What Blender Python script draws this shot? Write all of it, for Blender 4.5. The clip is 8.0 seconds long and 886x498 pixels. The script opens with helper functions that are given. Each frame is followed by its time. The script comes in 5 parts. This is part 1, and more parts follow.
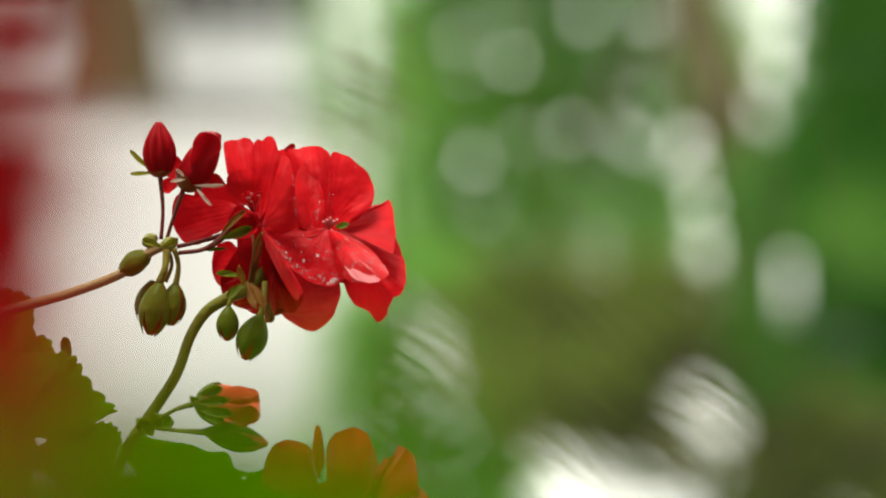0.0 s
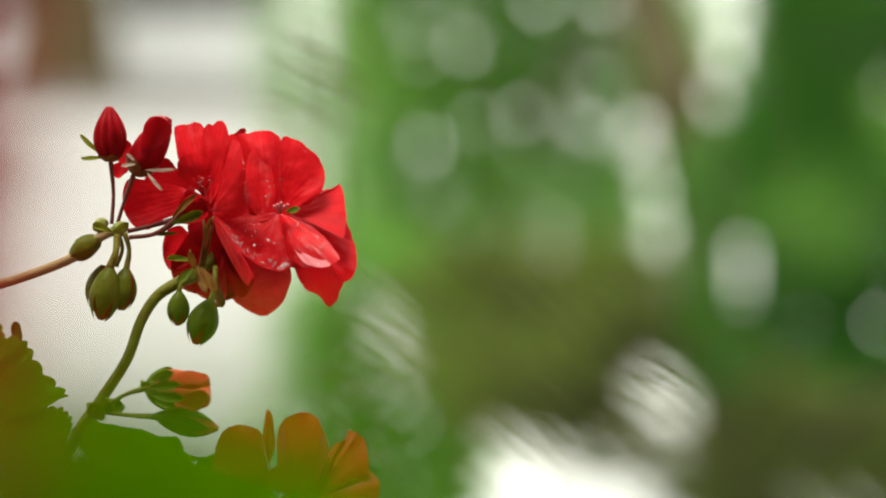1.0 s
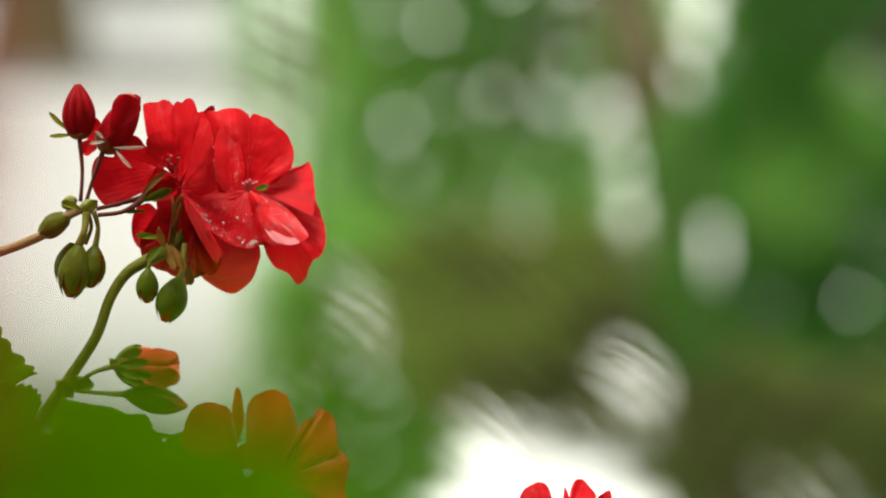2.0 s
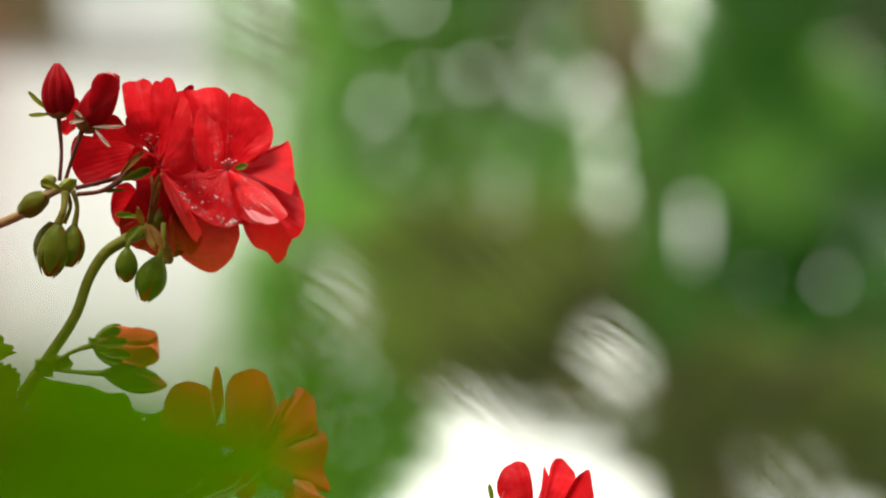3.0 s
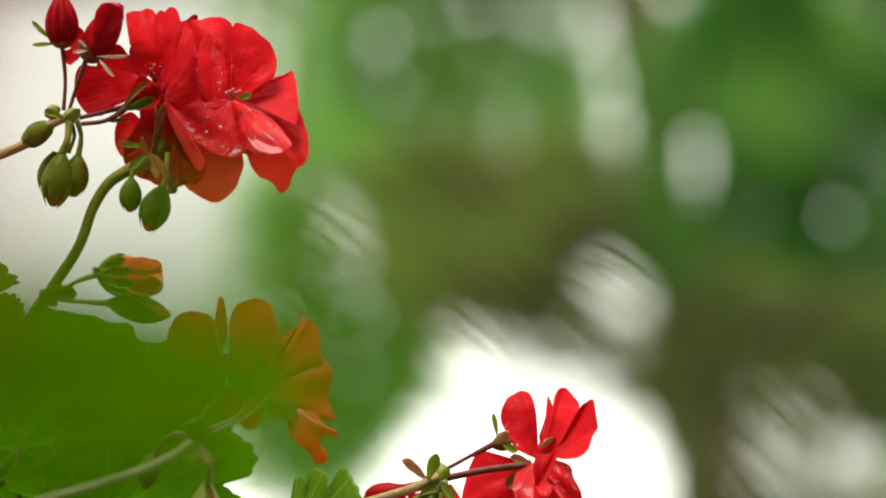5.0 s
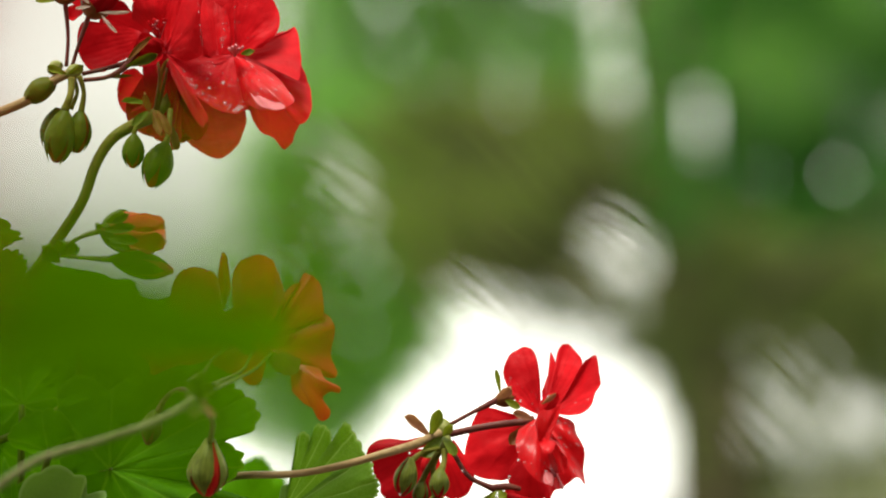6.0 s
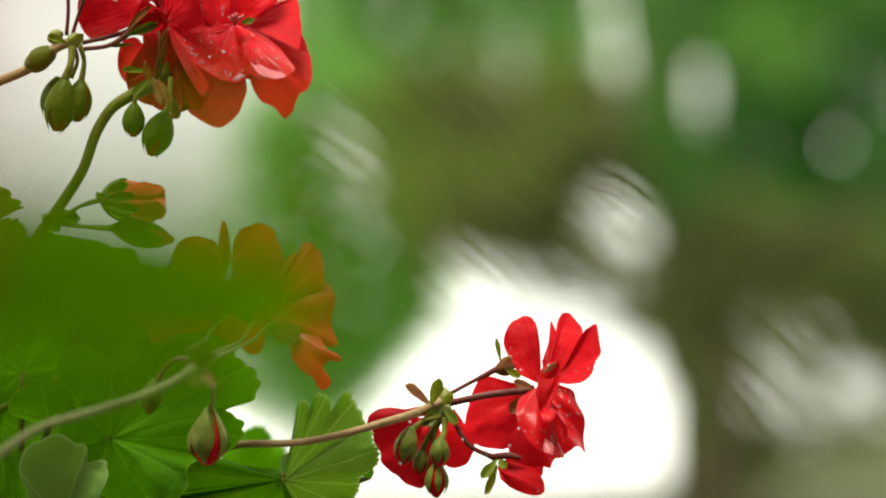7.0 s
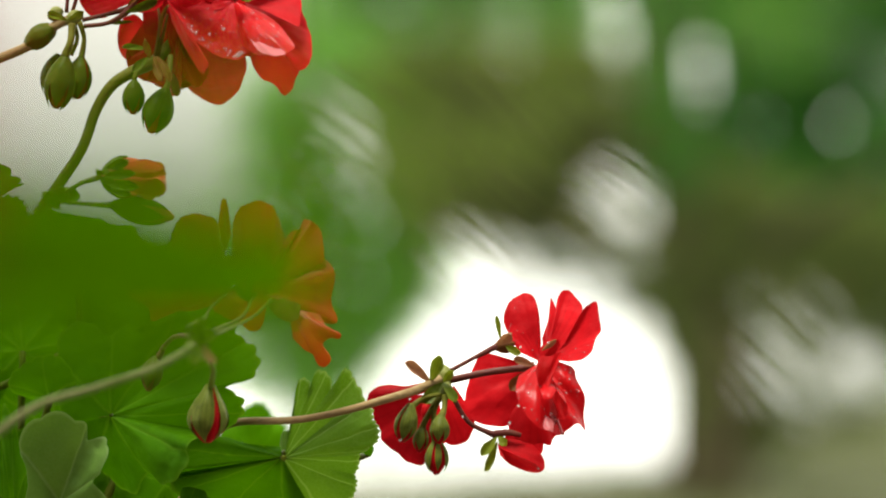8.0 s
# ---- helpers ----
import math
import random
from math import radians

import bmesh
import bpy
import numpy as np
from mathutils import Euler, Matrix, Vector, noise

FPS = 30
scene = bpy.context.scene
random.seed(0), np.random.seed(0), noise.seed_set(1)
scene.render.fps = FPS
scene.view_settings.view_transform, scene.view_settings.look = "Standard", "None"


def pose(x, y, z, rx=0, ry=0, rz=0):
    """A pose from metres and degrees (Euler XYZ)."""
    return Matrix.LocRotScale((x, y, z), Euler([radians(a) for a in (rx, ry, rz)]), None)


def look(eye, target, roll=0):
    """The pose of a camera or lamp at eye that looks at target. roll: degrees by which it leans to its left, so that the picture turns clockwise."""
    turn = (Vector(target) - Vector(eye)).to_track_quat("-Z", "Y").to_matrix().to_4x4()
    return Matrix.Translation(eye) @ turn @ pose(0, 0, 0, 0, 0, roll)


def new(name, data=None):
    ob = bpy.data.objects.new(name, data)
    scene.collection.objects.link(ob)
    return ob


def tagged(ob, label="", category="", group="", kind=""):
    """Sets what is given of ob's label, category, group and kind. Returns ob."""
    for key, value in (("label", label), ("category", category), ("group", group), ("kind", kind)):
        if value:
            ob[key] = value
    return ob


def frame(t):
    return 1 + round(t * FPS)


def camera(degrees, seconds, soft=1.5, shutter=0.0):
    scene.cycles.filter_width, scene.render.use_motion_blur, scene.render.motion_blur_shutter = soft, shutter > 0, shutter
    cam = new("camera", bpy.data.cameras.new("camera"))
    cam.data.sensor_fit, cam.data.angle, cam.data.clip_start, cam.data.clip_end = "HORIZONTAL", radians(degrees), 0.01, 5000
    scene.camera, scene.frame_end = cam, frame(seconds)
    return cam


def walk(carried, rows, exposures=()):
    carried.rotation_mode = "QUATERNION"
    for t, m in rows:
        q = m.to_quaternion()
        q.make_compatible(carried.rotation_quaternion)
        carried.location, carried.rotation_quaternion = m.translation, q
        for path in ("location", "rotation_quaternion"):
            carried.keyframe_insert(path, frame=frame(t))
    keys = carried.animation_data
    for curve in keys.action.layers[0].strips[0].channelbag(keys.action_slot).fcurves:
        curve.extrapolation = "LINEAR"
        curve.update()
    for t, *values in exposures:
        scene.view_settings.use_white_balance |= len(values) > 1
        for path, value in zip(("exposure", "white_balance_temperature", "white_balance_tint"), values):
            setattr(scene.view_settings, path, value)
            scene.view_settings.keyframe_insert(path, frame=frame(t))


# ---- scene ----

# camera: on a tripod on a balcony beside the flower boxes; the head turns and tilts a little behind the lens
EYE = Vector((0.0, 0.0, 3.0))     # the lens while it points in the middle direction
TILT = -5.25                      # middle direction, degrees below the horizon
ARM = 0.10                        # from the head's axes to the lens
cam = camera(9.0, 8.0, soft=2.0)
cam.data.dof.use_dof = True
cam.data.dof.focus_distance = 1.5
cam.data.dof.aperture_fstop = 12.0
HEAD = EYE - ARM * Vector((0.0, math.cos(radians(TILT)), math.sin(radians(TILT))))


def aim(t, left, up):
    """A row of the walk: the turn from the middle direction, in degrees."""
    turn = pose(HEAD.x, HEAD.y, HEAD.z, 90 + TILT + up, 0, left)
    return (t, turn @ Matrix.Translation((0, 0, -ARM)))


walk(cam, [
    aim(0.0, 0.898, 1.808), aim(0.5, 0.743, 1.726), aim(1.0, 0.427, 1.660), aim(1.5, 0.280, 1.558), aim(1.7, 0.217, 1.509),
    aim(2.8, -0.033, 1.299), aim(3.0, -0.068, 1.246), aim(3.5, -0.158, 1.005), aim(4.0, -0.183, 0.923), aim(4.5, -0.099, 0.727), aim(4.7, -0.054, 0.674),
    aim(5.8, -0.011, 0.232), aim(6.0, -0.003, 0.157), aim(6.5, 0.0, 0.0), aim(7.0, 0.0, -0.140), aim(7.5, 0.006, -0.245),
    aim(8.0, 0.0, -0.357)], exposures=[(0.0, 1.62, 6650, 3), (8.0, 1.62, 6650, 3)])

# light: an overcast, rainy sky
world = bpy.data.worlds.new("overcast_sky")
scene.world = world
world.use_nodes = True
wn = world.node_tree
sky = wn.nodes.new("ShaderNodeTexSky")
sky.sky_type = "NISHITA"
sky.sun_disc = False
sky.sun_elevation = radians(75)
sky.sun_rotation = radians(200)
sky.dust_density = 4.0
grey = wn.nodes.new("ShaderNodeMixRGB")
grey.inputs[0].default_value = 0.88
grey.inputs[2].default_value = (9.2, 9.0, 8.5, 1)
wn.links.new(sky.outputs[0], grey.inputs[1])
wn.links.new(grey.outputs[0], wn.nodes["Background"].inputs[0])
wn.nodes["Background"].inputs[1].default_value = 0.092

sun = new("sun", bpy.data.lights.new("sun", "SUN"))
sun.data.energy = 2.1
sun.data.angle = radians(25)
sun.data.color = (1.0, 0.96, 0.9)
sun.matrix_world = look((0, 0, 0), (0.3, 0.22, -1.4))

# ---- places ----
# The camera's pixel grid, 784, 441 in its middle, 0.15 mm a step 1.5 m off; things are placed on it to fit this view.
STEP = 0.0001506
MID = pose(EYE.x, EYE.y, EYE.z, 90 + TILT, 0, 0)


def spot(u, v, back=0.0, away=1.5):
    """A pixel of the camera's middle view, `back` mm behind the plane that is `away` metres off."""
    d = away + back * 0.001
    k = STEP / 1.5 * d
    return MID @ Vector(((u - 784) * k, (441 - v) * k, -d))


def up(x, y, back=0.0):
    return spot(x - 164, y - 335, back)


def mid(x, y, back=0.0):
    return up(x + 194, y + 150, back)


def lo(x, y, back=0.0):
    return spot(x, y + 67, back)


def far(u, v, d):
    return spot(u, v, 0, d)


TOWARD = (MID.to_3x3() @ Vector((0, 0, 1))).normalized()
RIGHT = Vector((1, 0, 0))
UPWARD = TOWARD.cross(RIGHT).normalized()


# ---- materials ----
def mat(name):
    m = bpy.data.materials.new(name)
    m.use_nodes = True
    m.node_tree.nodes.clear()
    return m, m.node_tree.nodes, m.node_tree.links


def noise_ramp(n, l, scale, stops, coord=None, detail=4, rough=0.55):
    tex = n.new("ShaderNodeTexNoise")
    tex.inputs["Scale"].default_value = scale
    tex.inputs["Detail"].default_value = detail
    tex.inputs["Roughness"].default_value = rough
    if coord:
        l.new(coord, tex.inputs["Vector"])
    ramp = n.new("ShaderNodeValToRGB")
    while len(ramp.color_ramp.elements) < len(stops):
        ramp.color_ramp.elements.new(0.5)
    for e, (p, c) in zip(ramp.color_ramp.elements, stops):
        e.position, e.color = p, (*c, 1)
    l.new(tex.outputs["Fac"], ramp.inputs["Fac"])
    return tex, ramp.outputs["Color"]


def mix(n, l, fac, a, b, blend="MIX"):
    x = n.new("ShaderNodeMixRGB")
    x.blend_type = blend
    for i, val in enumerate((fac, a, b)):
        if isinstance(val, bpy.types.NodeSocket):
            l.new(val, x.inputs[i])
        elif isinstance(val, tuple):
            x.inputs[i].default_value = (*val, 1)
        else:
            x.inputs[i].default_value = val
    return x.outputs[0]


def calc(n, l, op, a, b=0.0, c=0.0):
    x = n.new("ShaderNodeMath")
    x.operation = op
    for i, val in enumerate((a, b, c)):
        if isinstance(val, bpy.types.NodeSocket):
            l.new(val, x.inputs[i])
        else:
            x.inputs[i].default_value = val
    return x.outputs[0]


def soft_tissue(name, colour_of, through_of, share, rough, bump_scale, bump, coat=0.0, spec=0.14, ribs=0.0):
    """Petals and leaves: a principled skin over a translucent body."""
    m, n, l = mat(name)
    out = n.new("ShaderNodeOutputMaterial")
    geo = n.new("ShaderNodeTexCoord")
    skin = n.new("ShaderNodeBsdfPrincipled")
    body = n.new("ShaderNodeBsdfTranslucent")
    both = n.new("ShaderNodeMixShader")
    both.inputs[0].default_value = share
    colour = colour_of(n, l, geo)
    l.new(colour, skin.inputs["Base Color"])
    l.new(mix(n, l, 1.0, colour, through_of, "MULTIPLY"), body.inputs["Color"])
    skin.inputs["Roughness"].default_value = rough
    skin.inputs["Specular IOR Level"].default_value = spec
    skin.inputs["Coat Weight"].default_value = coat
    skin.inputs["Coat Roughness"].default_value = 0.18
    tex, _ = noise_ramp(n, l, bump_scale * 0.35, [(0, (0, 0, 0)), (1, (1, 1, 1))], geo.outputs["Object"])
    b = n.new("ShaderNodeBump")
    b.inputs["Strength"].default_value = bump
    b.inputs["Distance"].default_value = 0.0006
    l.new(tex.outputs["Fac"], b.inputs["Height"])
    swell, _ = noise_ramp(n, l, bump_scale * 0.09, [(0, (0, 0, 0)), (1, (1, 1, 1))], geo.outputs["Object"], 2)
    b2 = n.new("ShaderNodeBump")
    b2.inputs["Strength"].default_value = min(1.0, bump * 1.2)
    b2.inputs["Distance"].default_value = 0.003
    l.new(swell.outputs["Fac"], b2.inputs["Height"])
    l.new(b2.outputs[0], b.inputs["Normal"])
    if ribs:
        # lengthwise ribs that fan out from the claw
        uv = n.new("ShaderNodeUVMap")
        sep = n.new("ShaderNodeSeparateXYZ")
        l.new(uv.outputs[0], sep.inputs[0])
        rib = calc(n, l, "ABSOLUTE", calc(n, l, "SINE", calc(n, l, "MULTIPLY_ADD", swell.outputs["Fac"], 5.0, calc(n, l, "MULTIPLY", sep.outputs[0], 24.0))))
        b3 = n.new("ShaderNodeBump")
        b3.inputs["Strength"].default_value, b3.inputs["Distance"].default_value = ribs, 0.0007
        l.new(rib, b3.inputs["Height"])
        l.new(b3.outputs[0], b2.inputs["Normal"])
    l.new(b.outputs[0], skin.inputs["Normal"])
    l.new(skin.outputs[0], both.inputs[1])
    l.new(body.outputs[0], both.inputs[2])
    l.new(both.outputs[0], out.inputs[0])
    return m


def petal_colour(main, deep, throat):
    def made(n, l, geo):
        _, base = noise_ramp(n, l, 90, [(0.3, deep), (0.7, main)], geo.outputs["Object"])
        uv = n.new("ShaderNodeUVMap")
        sep = n.new("ShaderNodeSeparateXYZ")
        l.new(uv.outputs[0], sep.inputs[0])
        # fan of fine veins, and the pale throat at the claw
        vein = calc(n, l, "POWER", calc(n, l, "ABSOLUTE", calc(n, l, "SINE", calc(n, l, "MULTIPLY", sep.outputs[0], 31.0))), 6.0)
        veined = mix(n, l, calc(n, l, "MULTIPLY", vein, 0.28), base, deep)
        near = n.new("ShaderNodeMapRange")
        near.inputs[1].default_value, near.inputs[2].default_value = 0.0, 0.16
        near.inputs[3].default_value, near.inputs[4].default_value = 0.55, 0.0
        l.new(sep.outputs[1], near.inputs[0])
        return mix(n, l, near.outputs[0], veined, throat)
    return made


RED = soft_tissue("red_petal", petal_colour((0.53, 0.0055, 0.011), (0.31, 0.002, 0.005), (0.48, 0.075, 0.095)),
                  (1.0, 1.0, 1.0), 0.27, 0.5, 900, 0.5, 0.0, 0.06, 0.1)
RED_WET = soft_tissue("wet_red_petal", petal_colour((0.52, 0.006, 0.011), (0.36, 0.003, 0.005), (0.48, 0.03, 0.04)),
                      (1.0, 1.0, 1.0), 0.33, 0.4, 900, 0.5, 0.12, 0.06, 0.1)
RED_WET.node_tree.nodes["Principled BSDF"].inputs["Coat IOR"].default_value = 1.6
# Darker red of the buds, also a shaded copy of RED on some petals.
RED_BUD_SHADE = soft_tissue("bud_and_shaded_red_petal", petal_colour((0.36, 0.004, 0.009), (0.21, 0.0015, 0.004), (0.26, 0.012, 0.018)),
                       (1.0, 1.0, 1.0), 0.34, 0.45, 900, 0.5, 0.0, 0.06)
SCARLET = soft_tissue("scarlet_petal", petal_colour((0.36, 0.022, 0.002), (0.27, 0.010, 0.0015), (0.24, 0.022, 0.010)),
                      (1.0, 1.0, 1.0), 0.3, 0.45, 900, 0.3, 0.05, 0.15)
SALMON = soft_tissue("salmon_red_petal", petal_colour((0.56, 0.085, 0.048), (0.42, 0.036, 0.018), (0.42, 0.09, 0.05)),
                     (1.0, 1.0, 1.0), 0.35, 0.45, 900, 0.4, 0.05, 0.12)
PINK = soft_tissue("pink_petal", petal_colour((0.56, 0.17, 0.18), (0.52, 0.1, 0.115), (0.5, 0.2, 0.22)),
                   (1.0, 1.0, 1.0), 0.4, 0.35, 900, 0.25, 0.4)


def leaf_colour(main, deep, vein_colour, veins=7.0):
    def made(n, l, geo):
        _, base = noise_ramp(n, l, 45, [(0.3, deep), (0.7, main)], geo.outputs["Object"])
        uv = n.new("ShaderNodeUVMap")
        sep = n.new("ShaderNodeSeparateXYZ")
        l.new(uv.outputs[0], sep.inputs[0])
        wander = n.new("ShaderNodeTexNoise")
        wander.inputs["Scale"].default_value = 110
        l.new(geo.outputs["Object"], wander.inputs["Vector"])
        bent = calc(n, l, "MULTIPLY_ADD", calc(n, l, "SUBTRACT", wander.outputs["Fac"], 0.5), 0.28, calc(n, l, "MULTIPLY", sep.outputs[0], veins))
        arm = calc(n, l, "ABSOLUTE", calc(n, l, "SUBTRACT", calc(n, l, "FRACT", bent), 0.5))
        width = calc(n, l, "MULTIPLY", arm, sep.outputs[1])
        mask = n.new("ShaderNodeMapRange")
        mask.inputs[1].default_value, mask.inputs[2].default_value = 0.008, 0.03
        mask.inputs[3].default_value, mask.inputs[4].default_value = 0.3, 0.0
        l.new(width, mask.inputs[0])
        rim = n.new("ShaderNodeMapRange")
        rim.inputs[1].default_value, rim.inputs[2].default_value = 0.96, 1.0
        rim.inputs[3].default_value, rim.inputs[4].default_value = 0.0, 0.5
        l.new(sep.outputs[1], rim.inputs[0])
        cell = n.new("ShaderNodeTexVoronoi")
        cell.feature = "DISTANCE_TO_EDGE"
        cell.inputs["Scale"].default_value = 900
        l.new(geo.outputs["Object"], cell.inputs["Vector"])
        net = n.new("ShaderNodeMapRange")
        net.inputs[1].default_value, net.inputs[2].default_value = 0.0, 0.12
        net.inputs[3].default_value, net.inputs[4].default_value = 0.07, 0.0
        l.new(cell.outputs["Distance"], net.inputs[0])
        base = mix(n, l, net.outputs[0], base, vein_colour)
        return mix(n, l, rim.outputs[0], mix(n, l, mask.outputs[0], base, vein_colour), vein_colour)
    return made


LEAF = soft_tissue("geranium_leaf", leaf_colour((0.06295, 0.1818, 0.00161), (0.04073, 0.1341, 0.001208), (0.1402, 0.2607, 0.02013)),
                   (1.1, 1.15, 0.3), 0.42, 0.55, 1200, 0.6, 0.0, 0.05)
LEAF_PALE = soft_tissue("pale_veined_leaf", leaf_colour((0.1075, 0.2088, 0.02016), (0.07392, 0.1608, 0.01212), (0.30, 0.40, 0.16)),
                        (1.1, 1.15, 0.4), 0.5, 0.55, 1200, 0.6, 0.0, 0.07)
# Leaf green greyed in its base colour to imitate a glossy sky sheen.
LEAF_GREY = soft_tissue("grey_green_leaf", leaf_colour((0.105, 0.19, 0.034), (0.068, 0.138, 0.021), (0.24, 0.33, 0.15)),
                        (1.0, 1.0, 0.5), 0.32, 0.5, 1200, 0.5)
LEAF_NEAR = soft_tissue("yellow_green_leaf", leaf_colour((0.163, 0.3877, 0), (0.1325, 0.3367, 0), (0.1733, 0.3877, 0)),
                        (1.0, 1.0, 0.4), 0.4, 0.7, 1200, 0.3, 0, 0.05)


def plain_noise(c1, c2, scale):
    def made(n, l, geo):
        return noise_ramp(n, l, scale, [(0.3, c1), (0.7, c2)], geo.outputs["Object"])[1]
    return made


def striped(c1, c2, scale):
    """Fine lengthwise stripes, as on sepals."""
    def made(n, l, geo):
        _, base = noise_ramp(n, l, scale, [(0.3, c1), (0.7, c2)], geo.outputs["Object"])
        uv = n.new("ShaderNodeUVMap")
        sep = n.new("ShaderNodeSeparateXYZ")
        l.new(uv.outputs[0], sep.inputs[0])
        line = calc(n, l, "POWER", calc(n, l, "ABSOLUTE", calc(n, l, "SINE", calc(n, l, "MULTIPLY", sep.outputs[0], 14.0))), 3.0)
        return mix(n, l, calc(n, l, "MULTIPLY", line, 0.28), base, tuple(0.45 * x for x in c1))
    return made


CREAM = soft_tissue("cream_sepal", plain_noise((0.42, 0.33, 0.27), (0.5, 0.42, 0.35), 260), (1, 0.9, 0.8), 0.4, 0.5, 1500, 0.4)
SEPAL = soft_tissue("green_sepal", striped((0.06021, 0.09486, 0.004928), (0.1278, 0.1621, 0.01232), 300), (1, 1, 0.5), 0.25, 0.4, 1500, 0.4)
SEPAL_BROWN = soft_tissue("reddish_sepal", plain_noise((0.1092, 0.03024, 0.0112), (0.1677, 0.07392, 0.0168), 260), (1, 0.9, 0.6), 0.25, 0.4, 1500, 0.4)
SEPAL_PALE = soft_tissue("pale_green_sepal", striped((0.11, 0.15, 0.010), (0.19, 0.215, 0.020), 300), (1, 1, 0.5), 0.35, 0.4, 1500, 0.4, 0, 0.08)
SEPAL_OLIVE = soft_tissue("olive_sepal", striped((0.052, 0.074, 0.004), (0.088, 0.104, 0.009), 300), (1, 1, 0.5), 0.25, 0.45, 1500, 0.4, 0, 0.06)
# Pale grey-green: the near leaves' haze is put into this stalk's colour.
STALK_HAZED = soft_tissue("haze_tinted_stalk", plain_noise((0.125, 0.13, 0.04), (0.17, 0.168, 0.065), 150), (1, 1, 0.6), 0.12, 0.5, 1600, 0.5)
CALYX = soft_tissue("olive_red_calyx", striped((0.13, 0.045, 0.010), (0.17, 0.085, 0.020), 300), (1, 1, 0.5), 0.3, 0.5, 1500, 0.4, 0, 0.05)
SEPAL_STRIPED = soft_tissue("striped_sepal", striped((0.075, 0.09, 0.012), (0.185, 0.215, 0.035), 260), (1, 1, 0.5), 0.25, 0.4, 1500, 0.4, 0, 0.08)
TAN = soft_tissue("tan_sepal", striped((0.25, 0.10, 0.055), (0.32, 0.17, 0.08), 300), (1, 0.9, 0.7), 0.4, 0.45, 1500, 0.4)
STALK = soft_tissue("green_stalk", plain_noise((0.092, 0.095, 0.009), (0.135, 0.12, 0.018), 150), (1, 1, 0.5), 0.12, 0.5, 1600, 0.5, 0, 0.08)
STALK_BROWN = soft_tissue("brownish_stalk", plain_noise((0.24, 0.155, 0.065), (0.3, 0.205, 0.095), 150), (1, 1, 0.6), 0.12, 0.5, 1600, 0.5)
PEDICEL = soft_tissue("dark_red_pedicel", plain_noise((0.085, 0.016, 0.015), (0.14, 0.042, 0.024), 200), (1, 0.8, 0.6), 0.1, 0.45, 1600, 0.4, 0, 0.15)
JOINT = soft_tissue("yellow_green_joint", plain_noise((0.1456, 0.1661, 0.0336), (0.2327, 0.2349, 0.0672), 400), (1, 1, 0.5), 0.15, 0.45, 1600, 0.5)
TREE_LEAF = soft_tissue("tree_leaf", plain_noise((0.070, 0.192, 0.028), (0.166, 0.33, 0.070), 1.6), (1, 1, 0.5), 0.5, 0.5, 300, 0.1, 0, 0.12)
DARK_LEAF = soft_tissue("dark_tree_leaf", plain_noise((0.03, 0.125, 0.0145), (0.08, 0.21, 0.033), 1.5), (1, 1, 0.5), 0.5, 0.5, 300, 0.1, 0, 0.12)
TWIG = soft_tissue("olive_twig", plain_noise((0.075, 0.085, 0.022), (0.12, 0.125, 0.04), 40.0), (1, 1, 0.6), 0.2, 0.7, 300, 0.1, 0, 0.1)
BRUSH = soft_tissue("olive_brown_needle", plain_noise((0.088, 0.124, 0.027), (0.127, 0.158, 0.044), 2.0), (1, 1, 0.6), 0.35, 0.6, 300, 0.1, 0, 0.12)
FRESH = soft_tissue("yellow_green_needle", plain_noise((0.085, 0.1275, 0.0216), (0.136, 0.1785, 0.036), 2.0), (1, 1, 0.5), 0.4, 0.6, 300, 0.1, 0, 0.12)
GRASS = soft_tissue("grass_blade", plain_noise((0.055, 0.075, 0.02), (0.09, 0.1, 0.036), 1.5), (1, 1, 0.5), 0.3, 0.55, 300, 0.1)


def solid(name, stops, scale, rough, bump=0.3, dist=0.004, metallic=0.0, spec=0.5):
    m, n, l = mat(name)
    out = n.new("ShaderNodeOutputMaterial")
    geo = n.new("ShaderNodeTexCoord")
    p = n.new("ShaderNodeBsdfPrincipled")
    tex, col = noise_ramp(n, l, scale, stops, geo.outputs["Object"], 8)
    fine, fcol = noise_ramp(n, l, scale * 17, [(0.3, (0.82, 0.82, 0.82)), (0.7, (1, 1, 1))], geo.outputs["Object"])
    l.new(mix(n, l, 1.0, col, fcol, "MULTIPLY"), p.inputs["Base Color"])
    p.inputs["Roughness"].default_value = rough
    p.inputs["Metallic"].default_value = metallic
    p.inputs["Specular IOR Level"].default_value = spec
    b = n.new("ShaderNodeBump")
    b.inputs["Strength"].default_value, b.inputs["Distance"].default_value = bump, dist
    l.new(fine.outputs["Fac"], b.inputs["Height"])
    l.new(b.outputs[0], p.inputs["Normal"])
    l.new(p.outputs[0], out.inputs[0])
    return m


PAVING = solid("wet_pale_concrete", [(0.3, (0.68, 0.67, 0.65)), (0.7, (0.76, 0.755, 0.74))], 0.4, 0.5)
ASPHALT = solid("wet_grey_asphalt", [(0.3, (0.19, 0.187, 0.177)), (0.7, (0.225, 0.222, 0.21))], 0.5, 0.8)
PLASTER = solid("white_plaster", [(0.3, (0.78, 0.78, 0.77)), (0.7, (0.85, 0.85, 0.84))], 0.6, 0.8)
PLINTH = solid("grey_plinth", [(0.3, (0.12, 0.12, 0.105)), (0.7, (0.17, 0.17, 0.15))], 1.0, 0.8)
BARK_OLIVE = solid("olive_bark", [(0.3, (0.046, 0.038, 0.018)), (0.7, (0.08, 0.07, 0.033))], 3.0, 0.85, 0.8, 0.01, 0.0, 0.1)
KERB = solid("dark_wet_kerb", [(0.3, (0.05, 0.05, 0.045)), (0.7, (0.075, 0.075, 0.067))], 0.8, 0.85)
